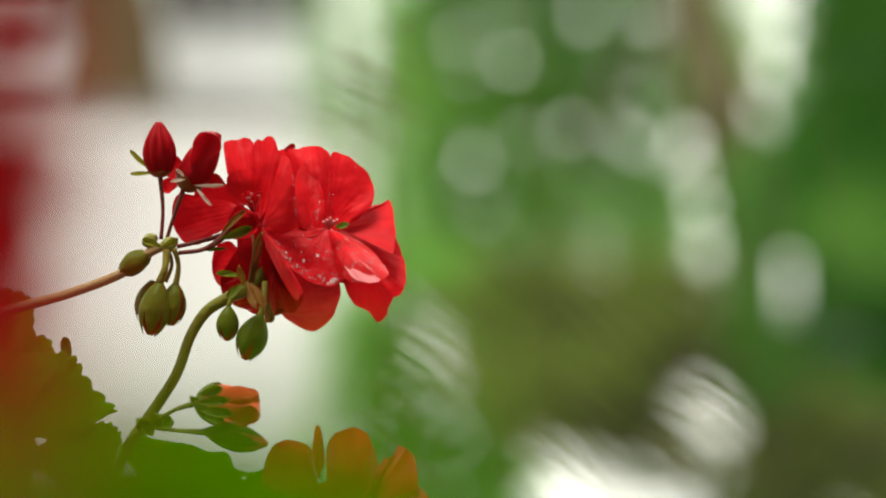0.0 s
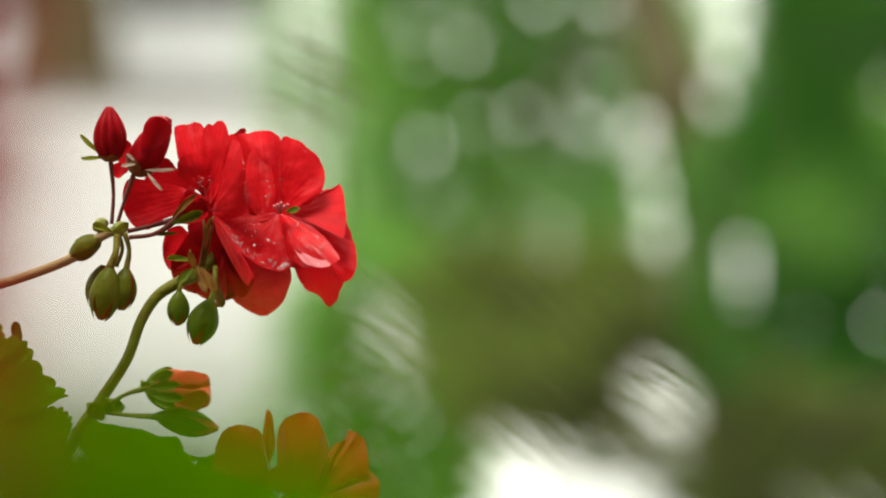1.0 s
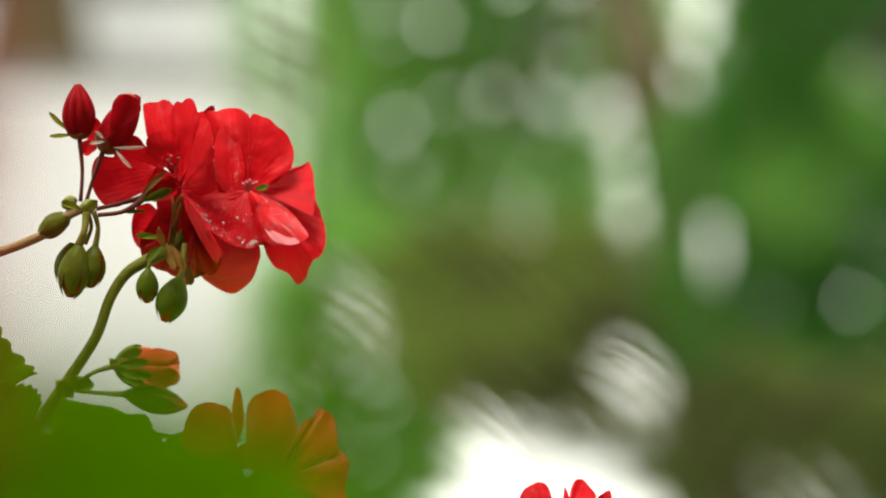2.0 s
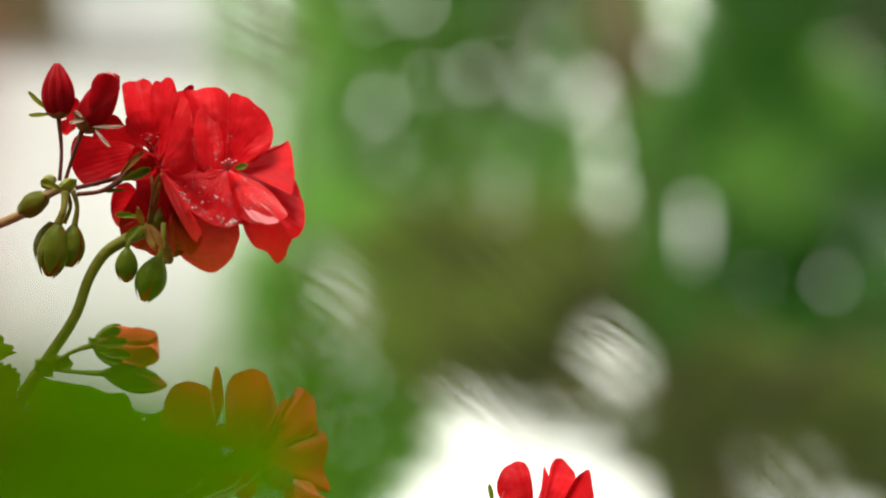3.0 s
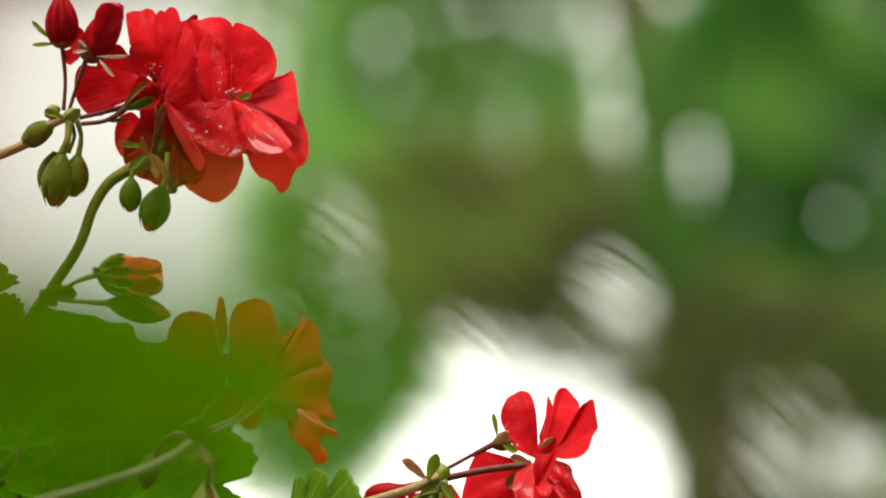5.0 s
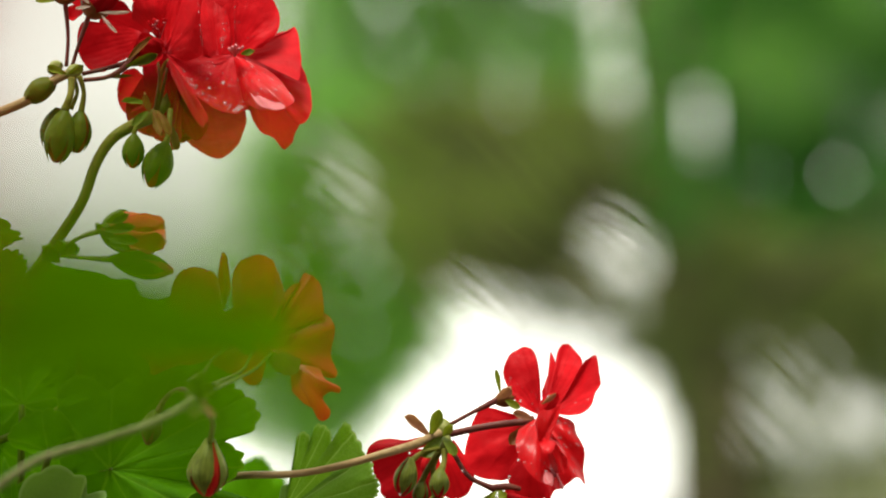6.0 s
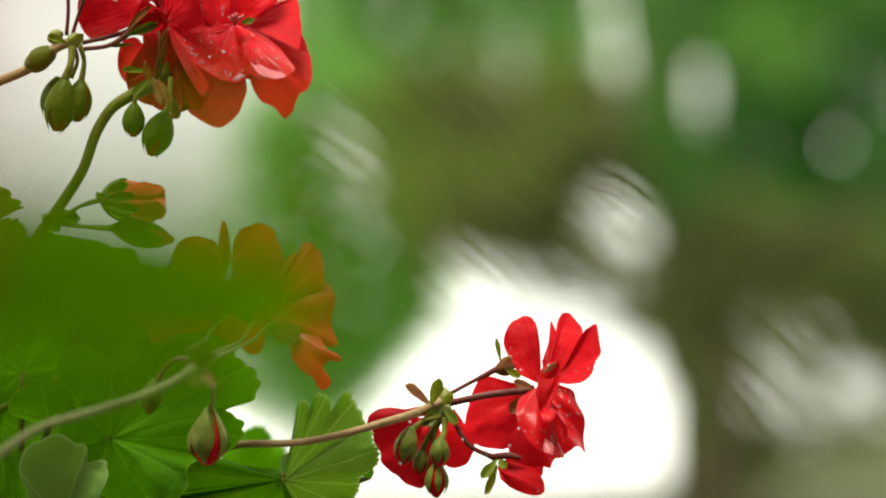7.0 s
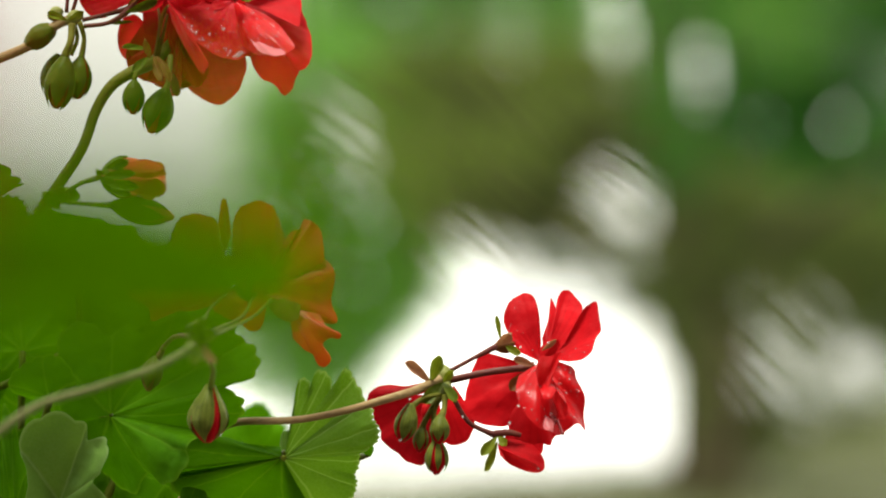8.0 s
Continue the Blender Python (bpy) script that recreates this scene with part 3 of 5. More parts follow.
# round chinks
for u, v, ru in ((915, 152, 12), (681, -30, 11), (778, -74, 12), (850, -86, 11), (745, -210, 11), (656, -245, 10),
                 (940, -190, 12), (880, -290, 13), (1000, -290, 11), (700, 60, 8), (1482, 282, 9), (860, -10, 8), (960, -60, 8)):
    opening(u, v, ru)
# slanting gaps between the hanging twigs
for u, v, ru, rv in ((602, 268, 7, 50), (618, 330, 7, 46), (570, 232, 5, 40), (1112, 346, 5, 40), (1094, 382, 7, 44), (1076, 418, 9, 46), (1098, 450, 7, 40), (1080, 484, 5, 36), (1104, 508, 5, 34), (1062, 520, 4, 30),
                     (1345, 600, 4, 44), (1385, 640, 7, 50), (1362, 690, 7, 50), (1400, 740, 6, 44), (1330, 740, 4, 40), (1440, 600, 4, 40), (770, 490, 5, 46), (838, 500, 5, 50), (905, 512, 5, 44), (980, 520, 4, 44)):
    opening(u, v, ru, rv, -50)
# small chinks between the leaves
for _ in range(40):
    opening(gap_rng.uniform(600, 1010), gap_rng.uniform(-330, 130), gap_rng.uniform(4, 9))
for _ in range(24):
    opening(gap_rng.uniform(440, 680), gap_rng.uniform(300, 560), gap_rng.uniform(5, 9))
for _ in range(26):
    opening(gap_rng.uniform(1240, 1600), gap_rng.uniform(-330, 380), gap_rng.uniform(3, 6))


def in_view_gap(u, v):
    """Whether the grid place lies in a gap cut along the camera's view."""
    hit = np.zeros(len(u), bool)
    for cu, cv, ru, rv, lean in VIEW_GAPS:
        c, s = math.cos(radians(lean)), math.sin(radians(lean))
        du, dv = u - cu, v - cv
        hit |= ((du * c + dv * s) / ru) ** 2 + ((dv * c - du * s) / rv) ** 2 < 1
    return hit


def leaf_cloud(blobs, away, per_m2, size, rng, long=None, open_gaps=True, clump=0):
    """Leaves filling blobs (u, v, half width, half height); long leans the leaves one way, as hanging sprays."""
    k = STEP / 1.5 * away
    vs, count = [], 0
    for u, v, ru, rv in blobs:
        n = int(per_m2 * math.pi * ru * rv * k * k)
        d = rng.normal(size=(n, 3))
        d /= np.linalg.norm(d, axis=1)[:, None]
        rad = rng.uniform(0.15, 1.0, n) ** 0.5
        lump = 1 + 0.22 * np.sin(d[:, 0] * 5 + u) * np.sin(d[:, 2] * 6 + v) + rng.normal(0, 0.07, n)
        q = d * (rad * lump)[:, None]
        if clump:
            # leaves gather at the ends of twigs
            twig = q[rng.integers(0, max(1, n // clump), n)]
            q = twig + rng.normal(0, 1, (n, 3)) * np.array([0.085 / (ru * k), 0.085 / (max(ru, rv) * k), 0.075 / (rv * k)])
        gu, gv = u + q[:, 0] * ru, v - q[:, 2] * rv
        if long is None:
            along = rng.normal(size=(n, 3)) + np.array([0, 0, -0.35])
        else:
            along = np.array(long) + rng.normal(0, 0.16, (n, 3))
        along /= np.linalg.norm(along, axis=1)[:, None]
        ln = rng.uniform(0.7, 1.3, n)[:, None] * size[0]
        # leave out leaves that reach into the gaps fitted to the camera's view
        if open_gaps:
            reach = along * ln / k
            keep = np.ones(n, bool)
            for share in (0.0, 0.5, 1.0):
                keep &= ~in_view_gap(gu + share * reach[:, 0], gv - share * reach[:, 2])
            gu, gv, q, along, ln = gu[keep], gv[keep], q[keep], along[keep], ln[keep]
        depth = away + q[:, 1] * max(ru, rv) * k * 0.8
        kk = STEP / 1.5 * depth
        m = np.array(MID.to_3x3())
        local = np.stack([(gu - 784) * kk, (441 - gv) * kk, -depth], 1)
        c = local @ m.T + np.array(EYE)
        n = len(c)
        across = np.cross(along, rng.normal(size=(n, 3)))
        across /= np.linalg.norm(across, axis=1)[:, None]
        wd = rng.uniform(0.7, 1.3, n)[:, None] * size[1]
        lift = np.cross(along, across) * wd * 0.25
        vs.append(np.stack([c, c + along * ln * 0.45 + across * wd * 0.5 + lift, c + along * ln, c + along * ln * 0.45 - across * wd * 0.5 + lift], 1).reshape(-1, 3))
        count += n
    verts = np.concatenate(vs)
    verts = verts[verts[:, 2].reshape(-1, 4).min(1).repeat(4) > 0.02]
    faces = np.arange(len(verts)).reshape(-1, 4)
    return verts, faces.tolist()


def crown(parent, blobs, away, per_m2, size, material, seed, long=None, name="crown", label="", open_gaps=True, clump=0):
    v, f = leaf_cloud(blobs, away, per_m2, size, np.random.default_rng(seed), long, open_gaps, clump)
    return part(name, v.tolist(), f, material, parent, label, kind="stuff", flat=True)


def limb(parent, pts, away, r0, r1, name="limb"):
    return tube(name, [far(u, v, away + d) for u, v, d in pts], [r0, (r0 + r1) / 2, r1], BARK, parent, "", 10, 5)


def foot(u, away):
    p = far(u, 441, away)
    return Vector((p.x, p.y, 0.0))


# the leaning conifer on the verge: bare trunk, brown hanging sprays
cf = foot(1262, 20.4)
conifer = thing("conifer", cf, "leaning conifer with a grey brown trunk and olive brown hanging sprays", "tree")
tube("trunk", [cf, far(1255, 860, 20.4), far(1243, 640, 20.4), far(1192, 380, 20.4), far(1160, 120, 20.5), far(1118, -130, 20.5), far(1070, -300, 20.6), far(1000, -560, 20.7)],
     [0.18, 0.15, 0.13, 0.11, 0.112, 0.125, 0.11, 0.04], BARK_OLIVE, conifer, "", 14)
limb(conifer, [(1238, 640, 0), (1330, 520, -0.1), (1450, 430, -0.2), (1620, 330, -0.2)], 20.4, 0.05, 0.02)
limb(conifer, [(1243, 720, 0), (1340, 640, 0.1), (1420, 600, 0.2), (1560, 520, 0.2)], 20.4, 0.035, 0.015)
limb(conifer, [(1200, 400, 0), (1050, 330, -0.2), (900, 250, -0.3), (700, 120, -0.3)], 20.4, 0.045, 0.02)
limb(conifer, [(1186, 320, 0), (1000, 200, 0.2), (800, 60, 0.3)], 20.4, 0.04, 0.015)
limb(conifer, [(1215, 480, 0), (1080, 470, -0.1), (960, 430, -0.3), (760, 300, -0.4)], 20.4, 0.04, 0.015)
crown(conifer, [(900, 340, 190, 130), (820, 270, 150, 90), (1000, 300, 150, 130), (740, 340, 110, 80), (1080, 250, 90, 70)],
      20.4, 15000, (0.09, 0.014), BRUSH, 11, (0.77, 0.1, -0.64), "crown", "olive brown hanging sprays")
crown(conifer, [(960, 470, 110, 76), (760, 440, 80, 62), (830, 450, 90, 58), (890, 450, 80, 60), (1090, 500, 70, 60), (1010, 500, 80, 60)],
      20.3, 6500, (0.09, 0.014), BRUSH, 16, (0.77, 0.1, -0.64), "fringe", "thin hanging fringe of sprays")
crown(conifer, [(1130, 560, 80, 70), (1182, 640, 50, 85), (1208, 740, 34, 100)],
      20.3, 7500, (0.09, 0.014), BRUSH, 18, (0.77, 0.1, -0.64), "fringe", "thin hanging fringe of sprays")
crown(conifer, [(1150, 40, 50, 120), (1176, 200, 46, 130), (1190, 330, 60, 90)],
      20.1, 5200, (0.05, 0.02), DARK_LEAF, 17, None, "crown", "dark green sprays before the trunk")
crown(conifer, [(860, 190, 210, 80), (760, 210, 140, 90), (1000, 180, 130, 70)],
      20.5, 5200, (0.09, 0.016), FRESH, 14, (0.8, 0.1, -0.5), "crown", "yellow-green young sprays")
crown(conifer, [(760, 290, 110, 70), (860, 330, 110, 60), (700, 350, 80, 70), (930, 250, 90, 60)],
      19.8, 1000, (0.09, 0.014), FRESH, 15, (0.77, 0.1, -0.64), "spray", "yellow-green young sprays")
crown(conifer, [(1075, 420, 90, 110), (590, 290, 90, 90), (1350, 640, 70, 90), (1090, 250, 70, 90)],
      20.2, 260, (0.34, 0.014), BRUSH, 13, (0.77, 0.05, -0.64), "spray", "thin hanging sprays", False)
crown(conifer, [(1340, 520, 110, 90), (1440, 480, 130, 90), (1380, 690, 90, 90), (1480, 600, 110, 60), (1300, 420, 110, 80), (1240, 520, 70, 120), (1345, 790, 60, 90), (1580, 560, 90, 90), (1570, 640, 80, 50), (1330, 620, 70, 110), (1400, 540, 130, 70), (1500, 470, 120, 70)],
      20.4, 8200, (0.09, 0.013), BRUSH, 12, (0.77, 0.1, -0.64), "undergrowth", "sparse brown twigs")
crown(conifer, [(1520, 765, 80, 75), (1580, 700, 60, 60), (1450, 780, 50, 60)],
      20.4, 3000, (0.09, 0.013), BRUSH, 19, (0.77, 0.1, -0.64), "undergrowth", "sparse brown twigs", False)

# a made-up tree out of view; its near twigs stand in for streaks in the background blur
STREAKS_AWAY = 2.15


def twig_row(verts, faces, cu, cv, half_u, half_v, gap, lean, thick, rng):
    """Parallel thin twigs that streak the blur at one place on the grid."""
    c, s = math.cos(radians(lean)), math.sin(radians(lean))
    reach = abs(half_u * s) + abs(half_v * c)
    o = -reach
    while o < reach:
        mid_u, mid_v = cu - s * o, cv + c * o
        half = 0.5 * (half_u + half_v) * math.sqrt(max(0.05, 1 - (o / reach) ** 2)) * rng.uniform(0.7, 1.2)
        sag = rng.uniform(2, 14)
        tilt = rng.uniform(-0.14, 0.14)
        back = rng.uniform(-120, 250)
        pts = [spot(mid_u + c * half * q, mid_v + (s + tilt) * half * q + sag * q * q, back, STREAKS_AWAY) for q in (-1, -0.4, 0.3, 1)]
        w = thick * rng.uniform(0.6, 1.4)
        v, f, _ = tube_mesh(pts, [w * 0.7, w, w, w * 0.4], 5, 3)
        at = len(verts)
        verts += v
        faces += [tuple(i + at for i in g) for g in f]
        o += gap * rng.uniform(0.6, 1.4)


lf = Vector((-1.05, 2.35, 0.0))
streak_tree = thing("streak_twig_tree", lf, "made-up thin tree whose near twigs streak the blurred background", "tree")
tube("trunk", [lf, lf + Vector((0.02, 0, 1.6)), lf + Vector((0.0, 0, 3.2)), lf + Vector((0.05, 0, 4.4))], [0.035, 0.028, 0.018, 0.006], BARK, streak_tree, "", 12)
tube("bough", [lf + Vector((0.0, 0, 3.3)), (-0.6, 2.2, 3.42), (-0.1, 2.12, 3.40), (0.2, 2.1, 3.34)], [0.010, 0.008, 0.006, 0.003], BARK, streak_tree, "", 8)
trng = random.Random(41)
for cu, cv, hu, hv, gap, lean, thick in ((600, 285, 110, 100, 22, 36, 0.0006), (860, 480, 150, 70, 34, 40, 0.0005), (1085, 410, 95, 95, 21, 37, 0.0005), (1385, 670, 110, 120, 26, 48, 0.00045),
                                         (490, -160, 90, 120, 30, 30, 0.0006), (880, 330, 190, 110, 30, 40, 0.00035), (560, 460, 110, 90, 34, 36, 0.0004)):
    tv, tfaces = [], []
    twig_row(tv, tfaces, cu, cv, hu, hv, gap, lean, thick, trng)
    part("spray", tv, tfaces, TWIG, streak_tree, "", kind="stuff")
    top = spot(cu - 0.3 * hu, cv - 0.3 * hv, 0, STREAKS_AWAY)
    tube("leader", [(top.x - 0.04, 2.12, 3.40), (top.x - 0.03, 2.13, 3.2), top], [0.0003, 0.00025, 0.0002], TWIG, streak_tree, "", 5, 4)

# a slim young tree with a thin crown
yf = foot(500, 33.0)
young = thing("young_tree", yf, "slim young tree with a thin pale crown", "tree", "trees behind the yard")
tube("trunk", [yf, far(505, 200, 33), far(520, -100, 33), far(530, -420, 33)], [0.05, 0.04, 0.03, 0.015], BARK, young, "", 10)
crown(young, [(520, -100, 140, 280), (560, 170, 100, 130), (470, -240, 90, 160), (600, 20, 90, 220), (560, 120, 90, 130), (540, -200, 90, 140)], 33, 1000, (0.06, 0.036), TREE_LEAF, 31, name="crown", clump=12)
# two broad-leaved trees
tf = foot(700, 27.0)
maple = thing("broadleaf_tree", tf, "broad-leaved tree with a light green crown", "tree", "trees behind the yard")
tube("trunk", [tf, far(740, 420, 27), far(790, 120, 27), far(820, -250, 27), far(840, -700, 27)], [0.16, 0.13, 0.1, 0.07, 0.03], BARK, maple, "", 14)
limb(maple, [(790, 120, 0), (700, -60, 0.3), (600, -240, 0.5)], 27, 0.07, 0.02)
limb(maple, [(800, 40, 0), (900, -120, -0.4), (1020, -300, -0.5)], 27, 0.07, 0.02)
crown(maple, [(760, -60, 170, 180), (900, -180, 180, 190), (860, 60, 190, 140), (700, 130, 140, 130), (980, 40, 130, 170), (720, -260, 130, 160), (960, -330, 200, 150),
              (820, -480, 300, 170), (1060, -200, 130, 200), (660, 0, 110, 130), (650, -180, 90, 150), (620, -300, 80, 110), (640, 60, 80, 110)], 27, 7600, (0.046, 0.028), TREE_LEAF, 21, clump=40)

of = foot(1420, 30.0)
dark_tree = thing("broadleaf_tree", of, "broad-leaved tree with a dense dark green crown", "tree", "trees behind the yard")
tube("trunk", [of, far(1410, 300, 30), far(1420, 0, 30), far(1440, -400, 30), far(1450, -800, 30)], [0.2, 0.16, 0.13, 0.09, 0.04], BARK, dark_tree, "", 14)
limb(dark_tree, [(1410, 150, 0), (1300, -20, 0.4), (1180, -180, 0.6), (1120, -350, 0.6)], 30, 0.09, 0.03)
limb(dark_tree, [(1420, 60, 0), (1520, -120, -0.4), (1640, -300, -0.5)], 30, 0.08, 0.03)
crown(dark_tree, [(1400, 80, 210, 220), (1520, -120, 220, 230), (1330, -60, 130, 200), (1480, 330, 210, 150), (1320, 300, 120, 130), (1250, 60, 130, 180), (1620, 200, 160, 260),
                  (1420, -330, 220, 200), (1180, 320, 90, 90), (1500, -520, 320, 180), (1540, 430, 160, 130), (1300, 400, 120, 90), (1230, 20, 110, 150), (1190, 230, 90, 110), (1260, 220, 110, 120), (1330, -280, 90, 160), (1300, -200, 60, 130)], 30, 6200, (0.052, 0.032), DARK_LEAF, 22, clump=36)
crown(dark_tree, [(1400, 110, 80, 70), (1500, -60, 70, 90), (1330, 30, 60, 70)], 29.3, 1200, (0.052, 0.032), TREE_LEAF, 26, clump=20, name="light_leaves")

sf = foot(520, 22.5)
shrub = thing("shrub", sf, "rounded green shrub at the far side of the yard", "shrub")
for q, (du, dv) in enumerate(((-60, 360), (0, 320), (90, 380), (140, 480), (-20, 480))):
    limb(shrub, [(520, 820, 0), (520 + du * 0.4, 700 - (700 - dv) * 0.5, 0.05 * q), (520 + du, dv, 0.1 * q - 0.2)], 22.5, 0.025, 0.008, "stem")
crown(shrub, [(545, 330, 115, 115), (585, 450, 120, 150), (610, 580, 90, 120), (520, 420, 75, 100), (560, 680, 80, 70), (495, 570, 115, 120), (670, 480, 90, 100), (660, 400, 110, 120), (650, 570, 70, 90), (560, 330, 110, 80), (640, 270, 90, 80), (540, 262, 90, 70), (590, 215, 80, 70), (560, 735, 60, 50), (590, 690, 50, 60), (715, 490, 70, 70), (725, 420, 80, 90), (750, 355, 70, 70)],
      22.5, 15000, (0.036, 0.023), TREE_LEAF, 23, clump=40)
crown(shrub, [(480, 680, 110, 90), (540, 740, 90, 60), (440, 600, 80, 90)], 22.4, 4200, (0.036, 0.023), TREE_LEAF, 27, clump=30, name="low_leaves")
# darker green leaves that mottle the shrub, just before its main crown
crown(shrub, [(650, 560, 70, 90), (560, 400, 70, 60), (665, 460, 60, 60), (600, 620, 60, 60), (640, 300, 70, 50)], 22.2, 1100, (0.036, 0.023), DARK_LEAF, 25, clump=30, name="darker_leaves")

pf = Vector((-6.35, 84.0, 0))
old_tree = thing("tree_trunk", pf, "olive brown tree trunk before the white house", "tree")
tube("trunk", [pf, pf + Vector((0.05, 0, 1.2)), pf + Vector((-0.1, 0, 2.6)), pf + Vector((0.1, 0, 5.5))], [0.95, 0.72, 0.6, 0.4], BARK_OLIVE, old_tree, "", 14)
crown(old_tree, [(40, -560, 190, 130), (90, -470, 120, 60)], 90, 120, (0.3, 0.18), TREE_LEAF, 24, open_gaps=False)

# ---- balcony: wall, flower box ----
# unseen wall that carries the box, greyed so it bounces less light up
w = block("parapet_wall", (-0.29, 0.01, -1.4, 2.0, 0, 2.54), PLINTH, None, "unseen balcony wall under the flower box, grey to cut bounce light", 0.006)
tagged(w, "", "wall", "", "structure")
w = block("balcony_floor", (0.012, 3.0, -1.398, 2.0, 1.35, 1.55), PLINTH, None, "grey concrete balcony floor", 0.006)
tagged(w, "", "floor", "", "structure")
# unseen wall, added behind the camera to hold back light from there
w = block("wall_back", (-3.0, 3.0, -1.7, -1.4, 0, 4.4), PLINTH, None, "unseen grey wall added behind the camera to block light", 0.006)
tagged(w, "", "wall", "", "structure")


# unseen slab, added over the camera to keep sky light off the near sides
w = block("ceiling", (-3.0, 3.0, -1.7, 0.75, 4.405, 4.6), PLINTH, None, "unseen grey slab added overhead to block the sky", 0.006)
tagged(w, "", "ceiling", "", "structure")


def flower_box():
    b = thing("flower_box", (-0.14, 1.0, 2.54), "long terracotta flower box on the balcony wall", "planter")
    x0, x1, y0, y1, z0, z1 = -0.24, -0.04, 0.2, 1.85, 2.545, 2.70
    block("base", (x0, x1, y0, y1, z0, z0 + 0.015), TERRACOTTA, b)
    block("side", (x0, x0 + 0.014, y0, y1, z0 + 0.016, z1), TERRACOTTA, b, "", 0.003)
    block("side", (x1 - 0.014, x1, y0, y1, z0 + 0.016, z1), TERRACOTTA, b, "", 0.003)
    block("end", (x0 + 0.015, x1 - 0.015, y0, y0 + 0.014, z0 + 0.016, z1 - 0.002), TERRACOTTA, b, "", 0.003)
    block("end", (x0 + 0.015, x1 - 0.015, y1 - 0.014, y1, z0 + 0.016, z1 - 0.002), TERRACOTTA, b, "", 0.003)
    block("soil", (x0 + 0.015, x1 - 0.015, y0 + 0.015, y1 - 0.015, z0 + 0.016, z1 - 0.02), SOIL, b, "dark potting soil")


flower_box()
SOIL_Z = 2.678

# ---- the geranium with the large upper flower head ----
rng = random.Random(3)
ga = Vector((-0.115, 1.5, SOIL_Z))
upper = thing("geranium", ga, "red geranium in bloom, wet with rain, rooted in the flower box", "geranium", "geraniums in the flower box")
tube("stem", [ga, up(40, 1120, 10), up(120, 960, 8), up(200, 840, 5)], [16 * STEP, 13 * STEP, 11 * STEP], STALK, upper, "green main stem")

# bud stalk that comes in from the side
bud_stalk = tube("flower_stalk", [up(60, 1080, 12), up(-220, 900, 8), up(-260, 720, 4), up(-150, 615, 0), up(0, 555, 0), up(120, 520, 0), up(215, 483, 0), up(262, 447, 0), up(300, 432, 0)],
                 [12 * STEP, 11 * STEP, 10 * STEP, 9.5 * STEP, 9 * STEP, 9 * STEP, 9 * STEP, 9 * STEP, 9 * STEP, 8 * STEP], STALK_BROWN, upper, "brownish bud stalk")
knob("joint", up(235, 466), 20, up(300, 430) - up(200, 490), 1.5, SEPAL_OLIVE, bud_stalk, rng)
knob("joint", up(262, 426), 12, up(300, 430) - up(200, 490), 1.2, JOINT, bud_stalk, rng)
knob("joint", up(295, 434), 13, up(300, 430) - up(200, 490), 1.3, JOINT, bud_stalk, rng)
for k, (x, y) in enumerate(((248, 424), (312, 422))):
    petal(up(284, 438, -2), up(x, y, -3), 13, bud_stalk, rng.uniform(-40, 40), 0.4, 0.2, 0.1, 0, 2.0, k, SEPAL_PALE, "bract")
tube("pedicel", [up(282, 424, 0), up(285, 370, 0), up(280, 312, 0)], [3.6 * STEP, 3.3 * STEP, 4.5 * STEP], PEDICEL, bud_stalk)
tube("pedicel", [up(292, 424, 2), up(304, 385, 2), up(322, 334, 2)], [3.6 * STEP, 3.3 * STEP, 5 * STEP], PEDICEL, bud_stalk)
bud(up(280, 314, 0), up(277, 216, 0), 58, bud_stalk, 0.12, 0.02, RED_BUD_SHADE, SEPAL_BROWN, "closed red bud", 0.22, 0.2, belly=0.8, ridges=10)
petal(up(272, 304, -1), up(227, 308, -3), 9, bud_stalk, 30, 0.3, -0.16, 0.02, 0, 1.6, 1, SEPAL_PALE, "sepal")
petal(up(262, 300, 0), up(226, 266, 0), 9, bud_stalk, 20, 0.3, -0.16, 0.02, 0, 1.6, 2, SEPAL_PALE, "sepal")
bud(up(321, 337, 2), up(384, 236, 2), 62, bud_stalk, 0.2, 0.02, RED_BUD_SHADE, SEPAL_BROWN, "red bud about to open", 0.1, 1.0, belly=0.8)
petal(up(335, 300, -2), up(374, 234, -4), 48, bud_stalk, 10, 0.5, 0.15, 0.08, 0, 4, 4, RED_BUD_SHADE)
petal(up(330, 324, 5), up(392, 322, 3), 26, bud_stalk, -20, 0.3, 0.2, 0.08, 0, 4, 5)
petal(up(320, 330, 7), up(290, 280, 8), 40, bud_stalk, 20, 0.3, 0.1, 0.06, 0, 4, 6)
petal(up(318, 318, 8), up(287, 335, 10), 30, bud_stalk, 20, 0.3, 0.1, 0.06, 0, 4, 7)
for a, b in (((340, 328), (394, 327)), ((344, 332), (372, 364)), ((325, 318), (298, 322)), ((322, 312), (308, 300))):
    petal(up(*a, -3), up(*b, -5), 6.5, bud_stalk, 15, 0.4, 0.22, 0.0, 0, 1.7, 3, CREAM, "sepal", "cream coloured sepal")
# hanging green buds under the joint
tube("pedicel", [up(292, 445, -1), up(289, 475, -3), up(279, 502, -3)], [7 * STEP, 6 * STEP, 8 * STEP], STALK, bud_stalk)
tube("pedicel", [up(305, 440, -1), up(313, 470, -1), up(308, 506, -1)], [5 * STEP, 4 * STEP, 6 * STEP], STALK, bud_stalk)
tube("pedicel", [up(296, 445, 3), up(301, 470, 4), up(290, 500, 4)], [4 * STEP, 3.5 * STEP, 4 * STEP], STALK, bud_stalk)
bud(up(280, 500, -3), up(263, 594, -3), 50, bud_stalk, 0.99, 0.07, RED_BUD_SHADE, SEPAL_OLIVE, "hanging green bud", 0.05)
